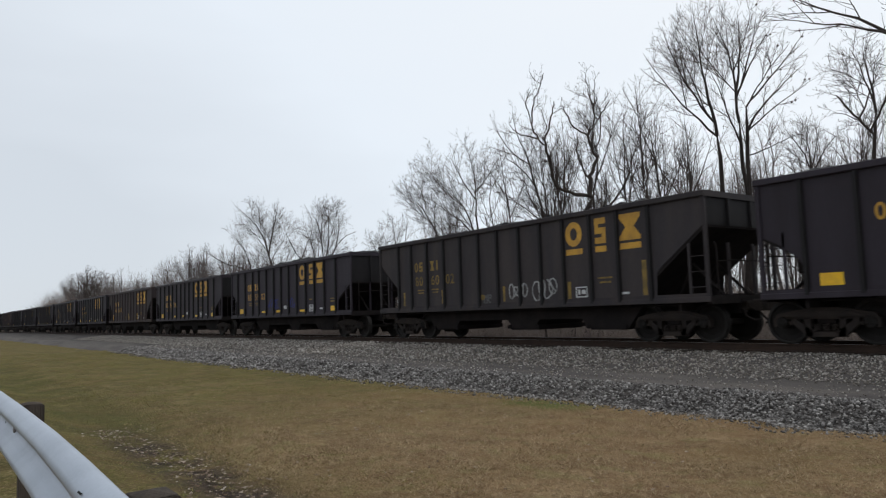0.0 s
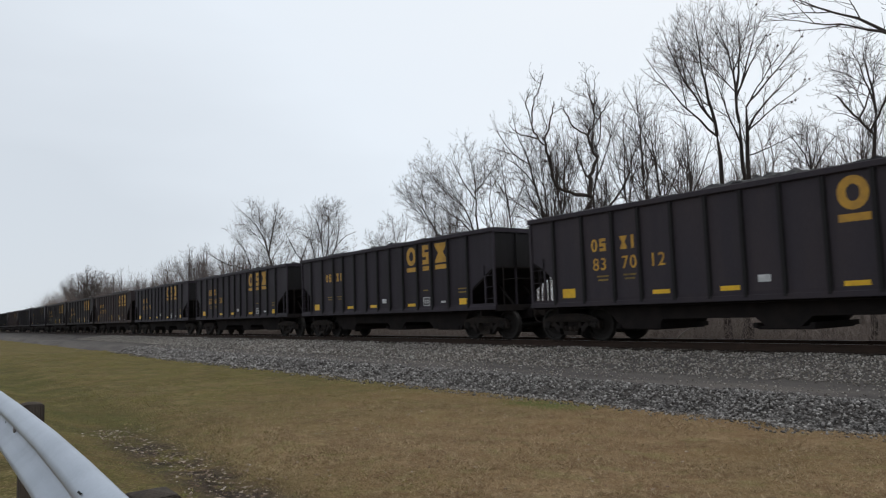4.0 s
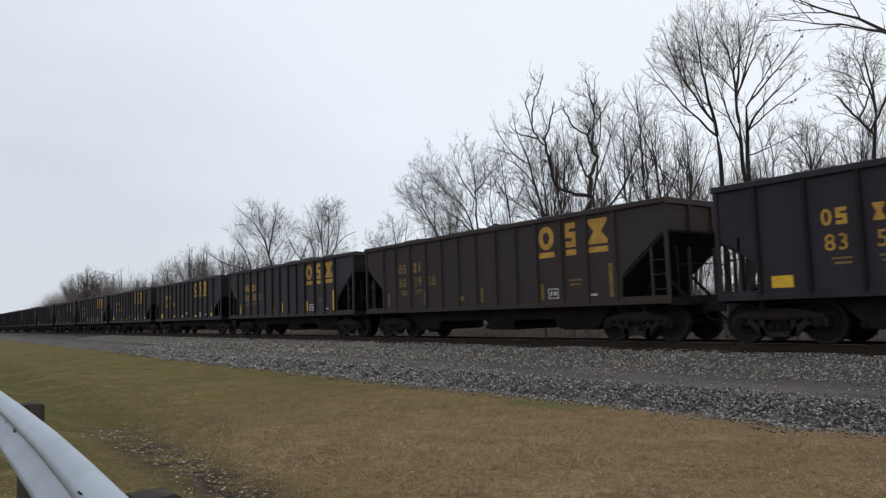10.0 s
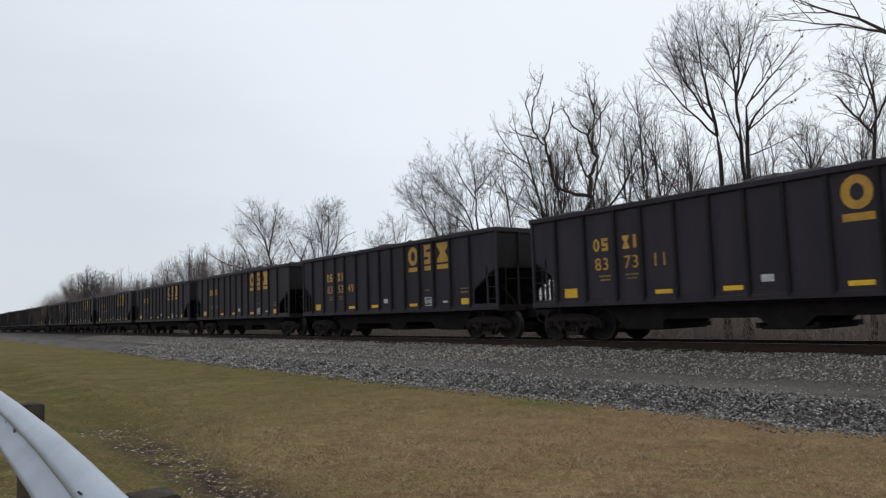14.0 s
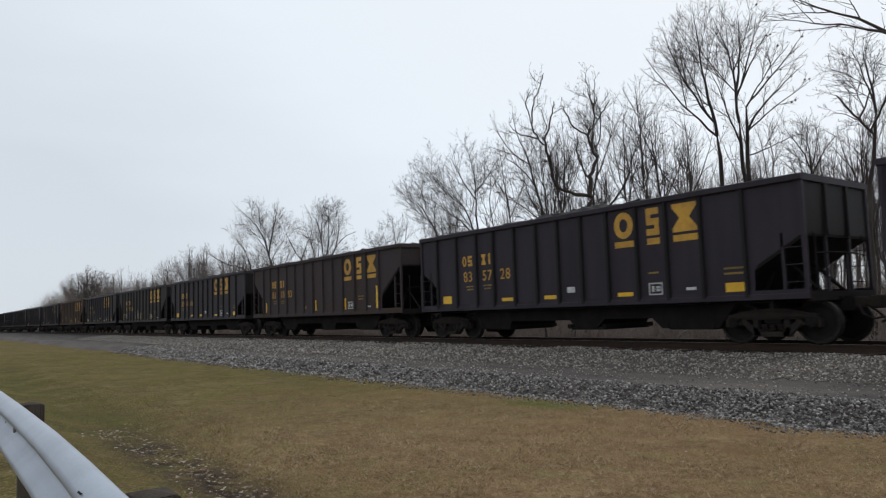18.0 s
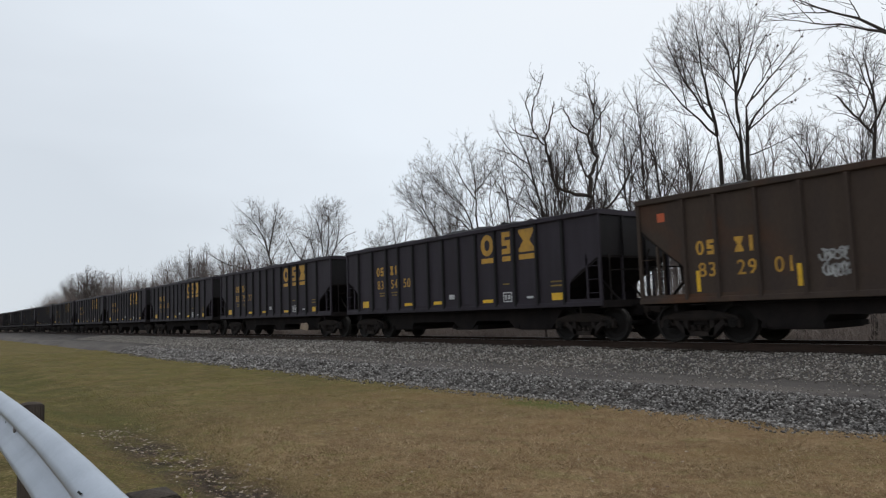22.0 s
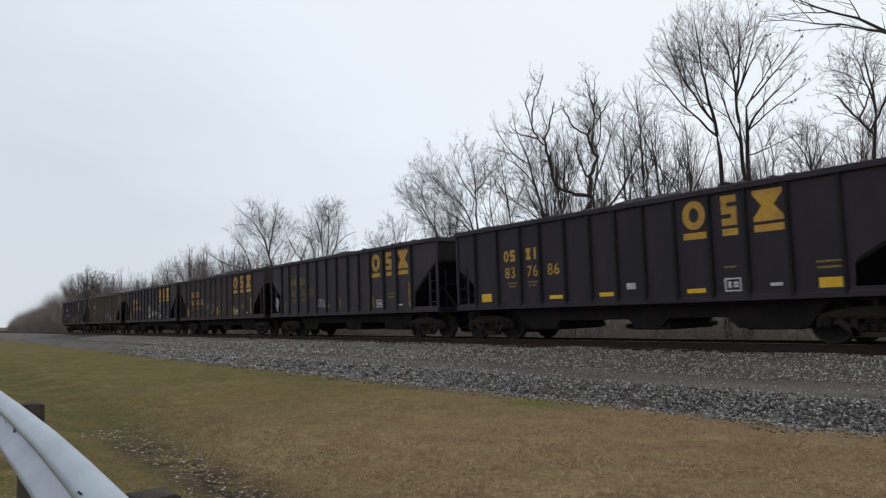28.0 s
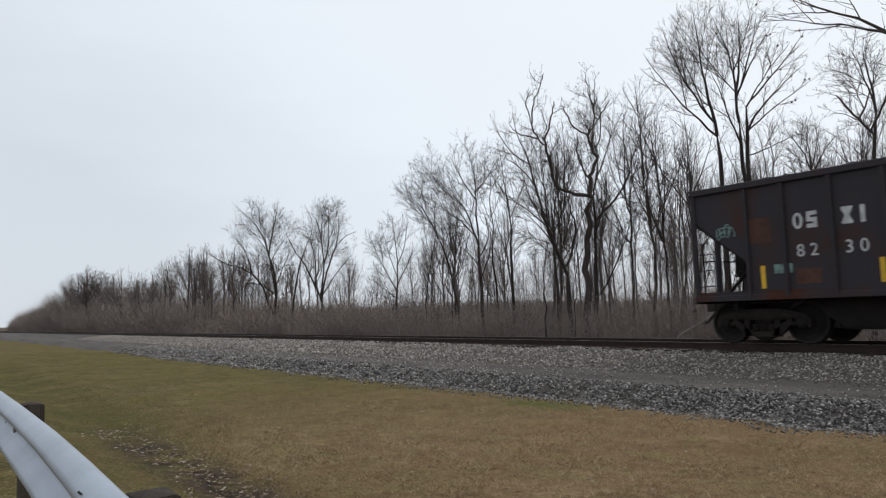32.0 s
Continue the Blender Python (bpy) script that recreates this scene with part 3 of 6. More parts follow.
def sprout(rng, P, rad, per_metre, first, angle, ratio, knots, wob, up, tip, room):
    """Side shoots along every line of P, kept within the crown's room (centre and radii)."""
    n, m = rad.shape
    ln = np.linalg.norm(np.diff(P, axis=1), axis=2).sum(1)
    count = np.maximum(1, np.floor(ln * per_metre * (1 - first) + rng.rand(n)).astype(int))
    at = np.repeat(np.arange(n), count)
    order = np.arange(len(at)) - np.repeat(np.cumsum(count) - count, count)
    s = first + (1 - first) * (order + rng.rand(len(at))) / count[at]
    f = np.clip(s * (m - 1), 0, m - 1.001)
    i, g = f.astype(int), (f % 1)[:, None]
    p = P[at, i] * (1 - g) + P[at, i + 1] * g
    r = rad[at, i] * (1 - g[:, 0]) + rad[at, i + 1] * g[:, 0]
    d = P[at, i + 1] - P[at, i]
    d /= np.linalg.norm(d, axis=1, keepdims=True) + 1e-9
    a = np.cross(d, np.array((0.31, 0.93, 0.17)))
    a /= np.linalg.norm(a, axis=1, keepdims=True)
    b = np.cross(d, a)
    phi = order * 2.4 + at * 1.7 + rng.uniform(-0.7, 0.7, len(at))
    th = np.radians(angle * rng.uniform(0.65, 1.35, len(at)))
    d = d * np.cos(th)[:, None] + (a * np.cos(phi)[:, None] + b * np.sin(phi)[:, None]) * np.sin(th)[:, None]
    d[:, 2] += up
    d /= np.linalg.norm(d, axis=1, keepdims=True)
    long = ln[at] * ratio * (1.1 - 0.65 * s) * rng.uniform(0.55, 1.2, len(at))
    if room is not None:
        c, q = np.array(room[0]), np.array(room[1])
        u, w = (p - c) / q, d / q
        A, B, C = (w * w).sum(1), (u * w).sum(1), (u * u).sum(1) - 1
        reach = np.where(C < 0, (-B + np.sqrt(np.maximum(B * B - A * C, 0))) / A, 0.25)
        long = np.minimum(long, np.maximum(reach, 0.22) * rng.uniform(0.8, 1.08, len(at)))
    line = [p]
    for _ in range(knots - 1):
        d = d + rng.normal(0, wob, d.shape)
        d[:, 2] += up * 0.6
        d /= np.linalg.norm(d, axis=1, keepdims=True)
        line.append(line[-1] + d * (long / (knots - 1))[:, None])
    base = np.clip(np.minimum(r * 0.75, 0.004 + long * 0.0085), tip, None)
    taper = np.linspace(1, 0, knots)[None]
    return np.stack(line, 1), tip * 0.75 + (base[:, None] - tip * 0.75) * taper


def grown(seed, limbs, bark, twig, room=None, gnarl=0.05, levels=((2.0, 0.18, 37, 0.78, 7), (2.9, 0.12, 37, 0.62, 5), (3.6, 0.10, 38, 0.70, 3), (4.0, 0.10, 38, 0.85, 2)), tip=0.0054, up=0.07, depth=None):
    """A bare tree. limbs: where each begins (sideways, height), how it leans at first and last (degrees), its length and thickness.
    levels: shoots a metre, from which share of the length, their angle, their share of its length, knots."""
    rng = np.random.RandomState(seed)
    knots = 11
    lines, sizes = [], []
    for k, (x, z, lean, last, long, thick) in enumerate(limbs):
        here, size = np.array((x, 0.0, z)), thick
        away = rng.uniform(-16, 16) if k else rng.uniform(-3, 3)
        if depth is not None:
            away = depth[k]
        if lines and z > 0.4:
            old = np.concatenate(lines)
            near = np.argmin(np.hypot(old[:, 0] - x, old[:, 2] - z))
            here = old[near].copy()
        pts = [here - np.array((0, 0, 0.35 if z < 0.4 else 0))]
        side, fore = rng.normal(0, gnarl, knots), rng.normal(0, gnarl, knots)
        for i in range(1, knots):
            s = (i - 0.5) / (knots - 1)
            a = radians(lean + (last - lean) * (s - 0.25) / 0.5) + side[i] * 1.6
            b = radians(away) * (1 - 0.3 * s) + fore[i]
            pts.append(pts[-1] + np.array((math.sin(a) * math.cos(b), math.sin(b), math.cos(a) * math.cos(b))) * long / (knots - 1))
        lines.append(np.array(pts))
        # a limb stays thick where others go on from its end
        on = [q[5] for q in limbs if q is not limbs[k] and q[1] > 0.4 and math.hypot(q[0] - pts[-1][0], q[1] - pts[-1][2]) < 1.0]
        end = min(size * 0.85, max([0.007 if thick < 0.08 else 0.25 * thick] + on))
        flare = np.ones(knots)
        flare[-1] = 0.4
        if z < 0.4:
            flare[0] = 1.25
        sizes.append(np.linspace(size, end, knots) * flare)
    P, R0 = np.stack(lines), np.stack(sizes)
    if room is None:
        pts = P.reshape(-1, 3)
        lo, hi = pts[pts[:, 2] > 0.35 * pts[:, 2].max()].min(0), pts.max(0)
        mid = (lo + hi) / 2
        room = (mid, np.array((max(1.0, (hi[0] - lo[0]) / 2 + 0.9), max(1.6, (hi[0] - lo[0]) / 2 + 0.9), (hi[2] - lo[2]) / 2 + 0.9)) * 1.08)
    thick, thin = [tubes(P, R0, 6)], []
    for k, (per, first, angle, ratio, n) in enumerate(levels):
        low = np.array([0.62 if l[1] < 0.4 else first for l in limbs])
        if k == 0:
            got = [sprout(rng, P[i:i + 1], R0[i:i + 1], per, low[i], angle, ratio * (0.45 if limbs[i][1] < 0.4 else 1.0), n, gnarl * 1.2, up, tip, room) for i in range(len(limbs))]
            P, R0 = np.concatenate([g[0] for g in got]), np.concatenate([g[1] for g in got])
            both = (P, R0)
            thick.append(tubes(P, R0, 4))
        else:
            if k == 2:
                P, R0 = np.concatenate([both[0][:, :P.shape[1]], P]), np.concatenate([both[1][:, :P.shape[1]], R0])
            P, R0 = sprout(rng, P, R0, per, first, angle, ratio, n, gnarl * 1.0 + 0.04, up, tip, room)
            thin.append(tubes(P, R0, 4 if k == 1 else 3))
    return joined("trunk", thick, bark, True), joined("crown", thin, twig)


def plant(meshes, x, y, label, group="trees beyond the track", turn=0.0, size=1.0, name="bare_tree"):
    root = new(name, None)
    root.matrix_world = pose(x, y, lay(y) - 0.05, 0, 0, turn) @ Matrix.Scale(size, 4)
    tagged(root, label, "tree", group)
    hang("trunk", meshes[0], root)
    hang("crown", meshes[1], root, "bare fine twigs")
    return root


def big_tree(seed, x, y, label, crown, limbs, gnarl=0.05, **grow):
    """A tree by its main limbs, facing the road. crown: middle sideways, middle height, half width, half height."""
    room = ((crown[0], 0, crown[1]), (crown[2], max(crown[2] * 0.8, 1.5), crown[3])) if crown else None
    bark = M_BARK2 if seed % 2 else M_BARK
    return plant(grown(seed, limbs, bark, M_TWIG, room, gnarl, **grow), x, y, label, turn=math.degrees(math.atan2(-x, y)))


def stems(seed, height, girth, leaders, low, spread, reach, bark=None, twig=None, tip=0.0055, dense=1.0, gnarl=0.05):
    """A forest tree: one trunk that parts into leaders."""
    rng = np.random.RandomState(seed)
    limbs, away = [(0, 0, rng.uniform(-3, 3), rng.uniform(-3, 3), height * 0.62, girth)], [0]
    for k in range(leaders):
        z = height * rng.uniform(low, 0.62)
        side = rng.uniform(-1, 1)
        limbs.append((0, z, spread * side * 1.3, spread * side * 0.7, (height - z) * rng.uniform(0.75, 1.0), girth * 0.42))
        away.append(rng.uniform(-1, 1) * spread)
    limbs.append((0, height * 0.61, rng.uniform(-8, 8), rng.uniform(-5, 5), height * 0.38, girth * 0.6))
    away.append(rng.uniform(-8, 8))
    levels = ((1.4 * dense, 0.15, 38, 0.60, 5), (2.2 * dense, 0.12, 40, 0.62, 3), (2.8 * dense, 0.1, 42, 0.75, 2))
    room = ((0, 0, height * (0.5 + low * 0.5)), (reach, reach, height * (0.52 - low * 0.42)))
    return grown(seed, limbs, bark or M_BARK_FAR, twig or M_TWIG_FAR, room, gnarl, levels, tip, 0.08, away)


BARE = "leafless tree with grey bark standing beyond the track"
SLIM = "slender straight leafless tree beyond the track"
# limbs with open sky between them
SPARE = ((1.6, 0.22, 42, 0.62, 6), (3.2, 0.12, 40, 0.66, 4), (4.6, 0.10, 42, 0.74, 3), (4.6, 0.10, 42, 0.85, 2))
OPEN = ((1.5, 0.20, 34, 0.72, 7), (2.7, 0.12, 37, 0.62, 5), (3.6, 0.10, 38, 0.70, 3), (4.0, 0.10, 38, 0.85, 2))
THICK = ((2.6, 0.15, 42, 0.80, 6), (3.4, 0.12, 42, 0.66, 5), (4.2, 0.10, 42, 0.74, 3), (4.4, 0.10, 42, 0.85, 2))
fan_tree = big_tree(11, -16.1, 27.0, "tall leafless tree with several trunks and a fan of branches", (0.0, 10.7, 3.4, 4.2), [(-0.5, 0, 2, -2, 8.8, 0.15), (-0.5, 8.8, -10, -8, 5.3, 0.07), (-0.5, 8.4, -39, -33, 5.0, 0.05), (-0.6, 9.0, -29, -20, 4.6, 0.05), (-0.7, 9.5, -14, -15, 4.1, 0.035), (0.1, 0, 4, 0, 9.4, 0.14), (0.4, 9.4, -2, -18, 4.9, 0.06), (0.5, 8.5, -18, -24, 3.8, 0.04), (0.4, 10.1, 6, -1, 3.5, 0.035), (0.4, 0, 3, 2, 9.8, 0.15), (0.8, 9.8, 6, 3, 4.2, 0.06), (1.0, 8.6, 33, 47, 3.5, 0.05), (0.9, 10.0, 24, 32, 3.1, 0.045), (1.0, 7.7, 75, 75, 2.3, 0.03), (0.9, 10.4, 17, 13, 3.0, 0.04), (0.9, 9.2, 33, 38, 3.2, 0.035), (0.9, 9.6, 38, 36, 3.6, 0.04), (1.0, 8.4, 50, 58, 3.0, 0.035)], levels=OPEN)
# dry seed balls still hanging from its outer twigs
ball = Shape().add([(0.055, 0, 0), (0, 0.055, 0), (-0.055, 0, 0), (0, -0.055, 0), (0, 0, 0.05), (0, 0, -0.065)], [(0, 1, 4), (1, 2, 4), (2, 3, 4), (3, 0, 4), (1, 0, 5), (2, 1, 5), (3, 2, 5), (0, 3, 5)]).mesh("seed_ball", M_BARK2)
twig_ends = [v.co for v in fan_tree.children[1].data.vertices if v.co.x > 1.4 and v.co.z > 8.5]
for place in random.Random(5).sample(twig_ends, 16):
    hang("seed_ball", ball, fan_tree, "", (place.x, place.y, place.z - 0.03))
big_tree(12, -11.0, 26.5, BARE, (0.3, 8.9, 1.7, 2.5), [(0.0, 0, 4, 1, 8.4, 0.12), (0.4, 8.4, -4, 1, 2.4, 0.05), (0.4, 7.6, -34, -34, 2.0, 0.04), (0.5, 7.2, 28, 20, 1.5, 0.04), (0.4, 8.2, -13, -20, 2.2, 0.035), (0.5, 7.2, -38, -68, 1.5, 0.03), (0.4, 8.0, 22, 9, 2.3, 0.035)], levels=THICK)
big_tree(45, -15.0, 30.0, "low leafless tree with a broad mesh of fine twigs", (0.6, 8.1, 1.9, 1.9), [(0.0, 0, 4, 7, 7.2, 0.09), (0.5, 6.5, -19, -31, 2.5, 0.04), (0.6, 6.7, 26, 42, 2.1, 0.04), (0.6, 7.1, -5, -8, 1.9, 0.035), (0.4, 6.1, -32, -43, 2.2, 0.03), (0.6, 6.9, 17, 11, 2.2, 0.03)], levels=THICK)
big_tree(14, -24.5, 27.2, "gnarled leafless tree with kinked limbs", None, [(0.0, 0, 2, 10, 7.8, 0.19), (0.7, 7.8, -78, -63, 2.0, 0.1), (-1.1, 8.4, -11, -8, 2.2, 0.085), (-1.5, 10.6, -49, -73, 1.4, 0.05), (-2.7, 11.3, -45, -1, 1.5, 0.035), (-1.4, 10.6, -6, 14, 2.2, 0.05), (-1.3, 12.7, 26, 24, 1.5, 0.03), (-1.4, 13.0, -44, -15, 1.1, 0.022), (-2.0, 11.0, -10, 22, 1.9, 0.03), (-0.8, 8.3, -12, -2, 2.3, 0.07), (-1.1, 10.5, 29, 18, 2.1, 0.045), (-1.1, 9.0, -86, -112, 1.0, 0.04), (0.7, 7.8, 12, 19, 2.3, 0.13), (1.3, 10.0, -32, 6, 1.9, 0.07), (0.7, 8.2, -23, 17, 2.7, 0.05), (0.8, 10.5, -46, -17, 2.2, 0.05), (1.3, 10.0, 10, -6, 3.3, 0.05), (0.9, 11.6, -9, -5, 2.4, 0.035), (1.2, 12.1, 7, -4, 2.0, 0.03), (0.6, 10.7, 40, 46, 2.0, 0.035), (1.2, 9.8, 33, -1, 2.5, 0.035)], 0.13)
big_tree(15, -24.8, 28.4, "leafless tree with twin upright leaders and wide side limbs", None, [(0.0, 0, 4, 1, 8.0, 0.14), (0.3, 8.0, 6, -2, 4.1, 0.05), (0.4, 5.7, 42, 26, 3.6, 0.06), (2.4, 8.7, 22, 18, 2.8, 0.04), (0.3, 1.8, 31, 17, 4.9, 0.05), (0.4, 7.2, -15, -6, 3.7, 0.045), (0.4, 8.2, 23, 13, 3.8, 0.04), (0.3, 5.0, 22, 7, 3.3, 0.04)])
big_tree(16, -25.3, 27.0, "leafless tree leaning far over to one side", None, [(0.1, 0, -5, -1, 3.6, 0.16), (-0.1, 3.5, -23, -13, 3.8, 0.1), (-1.3, 7.2, -18, -20, 3.3, 0.06), (-0.4, 3.9, -28, -46, 3.9, 0.05), (-0.8, 5.3, -7, -7, 4.4, 0.05), (-1.9, 8.9, -45, -27, 3.0, 0.04), (-1.5, 7.7, -38, -52, 2.9, 0.04), (-0.0, 3.7, 22, 5, 2.6, 0.06), (0.6, 6.2, -15, -3, 3.3, 0.04), (-2.3, 10.3, -19, -4, 2.1, 0.03), (-0.9, 5.9, -50, -49, 2.7, 0.035)])
big_tree(17, -30.9, 28.0, SLIM, None, [(0.0, 0, 0, -2, 7.3, 0.1), (-0.1, 7.3, -5, -7, 3.9, 0.05), (0.0, 3.8, -53, -65, 1.7, 0.03), (0.1, 4.6, 45, 50, 2.2, 0.03), (-0.1, 7.0, 25, 11, 3.5, 0.035), (-0.2, 7.9, -26, -29, 3.0, 0.03), (-0.2, 7.6, -17, -75, 1.7, 0.025)])
big_tree(19, -34.3, 30.0, SLIM, None, [(-0.0, 0, -1, -4, 8.2, 0.07), (-0.4, 8.2, -1, 8, 3.1, 0.03), (-0.3, 7.1, -24, -16, 2.8, 0.025), (-0.3, 7.6, 29, 13, 2.6, 0.025)])
big_tree(18, -32.1, 27.0, "leafless tree with wide arching branches", None, [(-0.0, 0, -4, -3, 6.4, 0.13), (-0.4, 6.4, 0, 4, 4.4, 0.06), (-0.3, 5.7, -22, -42, 5.1, 0.06), (-0.2, 3.9, -37, -70, 3.0, 0.035), (-0.2, 5.0, 25, -8, 2.8, 0.035), (-0.4, 6.1, -45, -57, 4.5, 0.045), (-0.1, 3.7, 19, 9, 3.0, 0.035), (-0.4, 8.1, -32, -23, 3.1, 0.045), (-0.3, 8.7, 36, 29, 2.8, 0.045), (-1.1, 7.6, -45, -34, 3.9, 0.035), (-0.3, 9.1, -11, -14, 2.7, 0.035)])
big_tree(20, -36.2, 28.0, "leaning leafless tree beyond the track", None, [(-0.0, 0, -3, -17, 6.9, 0.085), (-1.0, 6.8, -28, -48, 4.4, 0.05), (-0.8, 6.2, -31, -45, 3.3, 0.03), (-1.6, 8.1, -4, -29, 2.5, 0.03), (-0.3, 4.8, 29, -4, 2.6, 0.03), (-1.0, 6.6, -4, 14, 2.8, 0.03)])
big_tree(22, -46.0, 30.0, "rounded leafless tree with fine twigs", (-0.1, 6.4, 2.6, 3.4), [(-0.1, 0, 3, 2, 5.2, 0.1), (0.1, 5.2, -2, -5, 4.5, 0.05), (0.0, 3.4, -27, -23, 4.7, 0.05), (0.0, 3.8, 26, 28, 4.0, 0.05), (-0.1, 3.0, -51, -59, 3.3, 0.035), (0.1, 5.2, 20, 7, 3.9, 0.04), (-0.0, 4.4, -19, -11, 4.6, 0.04)], 0.035, levels=SPARE, tip=0.0065)
big_tree(21, -42.1, 30.0, SLIM, None, [(0.0, 0, 2, 12, 6.8, 0.06), (0.7, 6.8, 2, -13, 3.4, 0.03), (0.4, 5.4, -17, 6, 3.4, 0.025)])
big_tree(23, -56.1, 29.0, "vase-shaped leafless tree with spreading limbs", (0.4, 8.8, 3.1, 3.6), [(0.1, 0, -4, -6, 3.2, 0.2), (-0.3, 3.2, -24, -30, 4.9, 0.09), (-2.5, 7.6, -25, -21, 2.7, 0.05), (-0.1, 3.4, 4, -9, 7.1, 0.08), (0.1, 2.7, 9, 24, 5.5, 0.09), (1.6, 8.0, 45, 69, 2.1, 0.05), (0.3, 3.2, 33, 42, 4.7, 0.06), (-0.5, 4.3, -1, -17, 5.8, 0.07), (0.0, 5.9, 10, -2, 5.8, 0.06), (1.3, 7.3, 10, -7, 4.0, 0.05), (-0.5, 7.5, -5, 13, 4.2, 0.05)], 0.035, levels=SPARE, tip=0.0065)
big_tree(24, -62.4, 28.0, "broad leafless tree with many spreading limbs", (-2.2, 8.7, 5.3, 4.4), [(-0.1, 0, -15, -25, 3.9, 0.2), (-1.0, 3.7, -28, -61, 4.8, 0.09), (-4.3, 7.0, -63, -54, 3.1, 0.055), (-0.2, 2.0, 2, -12, 5.6, 0.13), (-0.7, 7.6, -22, -43, 5.3, 0.08), (-0.6, 7.4, 10, 15, 5.0, 0.08), (-1.0, 3.7, -9, -9, 6.9, 0.08), (0.7, 0, 5, 14, 9.2, 0.1), (2.0, 9.0, 11, -26, 3.7, 0.05), (-0.9, 3.6, -48, -75, 3.0, 0.06), (-3.5, 5.0, -153, -169, 2.0, 0.04), (-2.5, 6.1, -16, -41, 4.4, 0.06), (0.0, 4.7, 22, 18, 4.4, 0.05), (-1.6, 7.6, -34, -43, 4.1, 0.05)], 0.035, levels=SPARE, tip=0.0065)
for seed, x, y, height, girth in ((46, -21.7, 29.0, 12.6, 0.10), (47, -24.4, 31.0, 12.2, 0.09), (48, -22.2, 31.0, 11.6, 0.08), (49, -19.8, 29.5, 10.8, 0.10), (50, -38.6, 30.0, 9.0, 0.09), (51, -27.6, 28.5, 12.4, 0.09), (52, -29.0, 30.0, 12.0, 0.09), (53, -12.6, 31.0, 9.4, 0.08)):
    plant(stems(seed, height, girth, 6, 0.35, 28, 2.3, M_BARK, M_TWIG, 0.0050, 1.05), x, y, SLIM)

# a long limb that reaches over from a big tree past the view's edge
plant(grown(13, [(0, 0, -6, -10, 9.0, 0.21), (-0.8, 7.1, -38, -52, 6.6, 0.09), (-1.0, 8.8, -20, -40, 6.0, 0.08), (-1.0, 8.9, -5, 5, 5.0, 0.08), (-0.9, 8.0, 40, 30, 5.0, 0.08), (-2.5, 9.3, -62, -75, 4.0, 0.04)], M_BARK, M_TWIG, ((-2.0, 0, 11.5), (7.5, 4.0, 4.5)), 0.06, ((1.3, 0.2, 40, 0.5, 6), (2.2, 0.15, 42, 0.55, 4), (2.8, 0.15, 44, 0.65, 3))), -5.6, 24.0, "large leafless tree reaching out with long branches", turn=13)

# single trees farther along the line
for seed, x, y, height, girth, leaders, low, spread, reach, label in (
    (30, -79.0, 29.5, 10.2, 0.13, 5, 0.30, 30, 2.4, BARE),
    (31, -85.5, 28.5, 10.4, 0.14, 5, 0.32, 26, 2.4, BARE),
    (25, -92.0, 29.0, 10.6, 0.15, 5, 0.30, 26, 2.6, BARE),
    (26, -99.0, 28.0, 9.9, 0.15, 5, 0.34, 26, 2.6, BARE),
    (27, -108.0, 30.0, 9.6, 0.14, 5, 0.34, 26, 2.6, BARE),
    (28, -121.0, 29.0, 9.2, 0.14, 5, 0.3, 28, 2.8, BARE),
    (29, -155.0, 28.0, 12.8, 0.22, 9, 0.18, 42, 5.8, "rounded leafless tree with fine twigs"),
    (32, -170.0, 29.0, 12.2, 0.22, 9, 0.18, 40, 5.2, "rounded leafless tree with fine twigs"),
    (33, -140.0, 30.0, 10.6, 0.18, 7, 0.22, 36, 4.0, BARE),
):
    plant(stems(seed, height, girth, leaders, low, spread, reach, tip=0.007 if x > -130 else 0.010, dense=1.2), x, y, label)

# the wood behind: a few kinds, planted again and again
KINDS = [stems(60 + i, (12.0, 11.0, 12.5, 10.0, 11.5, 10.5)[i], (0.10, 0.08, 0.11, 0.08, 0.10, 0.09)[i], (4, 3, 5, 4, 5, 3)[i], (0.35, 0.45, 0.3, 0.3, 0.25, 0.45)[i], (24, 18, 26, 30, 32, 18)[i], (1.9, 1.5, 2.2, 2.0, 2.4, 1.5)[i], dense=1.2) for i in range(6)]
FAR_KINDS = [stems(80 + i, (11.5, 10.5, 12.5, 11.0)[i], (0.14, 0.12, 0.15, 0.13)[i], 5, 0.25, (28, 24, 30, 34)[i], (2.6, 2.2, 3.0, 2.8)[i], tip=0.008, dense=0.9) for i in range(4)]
SAPLINGS = [stems(90 + i, 4.0, 0.03, 3, 0.2, 25, 0.9, M_BARK, M_TWIG, 0.005) for i in range(3)]
rw = random.Random(4)
for i in range(140):
    x, y = (rw.uniform(-95, -4), rw.uniform(30, 58)) if i < 90 else (rw.uniform(-48, -12), rw.uniform(30, 56))
    s = rw.uniform(0.6, 0.95) * (0.5 if -78 < x < -48 and y < 44 else 1.0) * (0.8 if x > -20 else 1.0)
    plant(KINDS[i % 6], x, y, "slim leafless tree in the wood behind the track", "wood behind the track", rw.uniform(0, 360), s)
for i in range(24):
    x, y = rw.uniform(-18, -5), rw.uniform(31, 46)
    plant(KINDS[i % 6], x, y, "slim leafless tree in the wood behind the track", "wood behind the track", rw.uniform(0, 360), rw.uniform(0.68, 0.90))
for i in range(26):
    x, y = rw.uniform(-21.5, -10), rw.uniform(30.5, 37)
    plant(KINDS[(i * 5 + 2) % 6], x, y, "slim leafless tree in the wood behind the track", "wood behind the track", rw.uniform(0, 360), rw.uniform(0.66, 0.86))
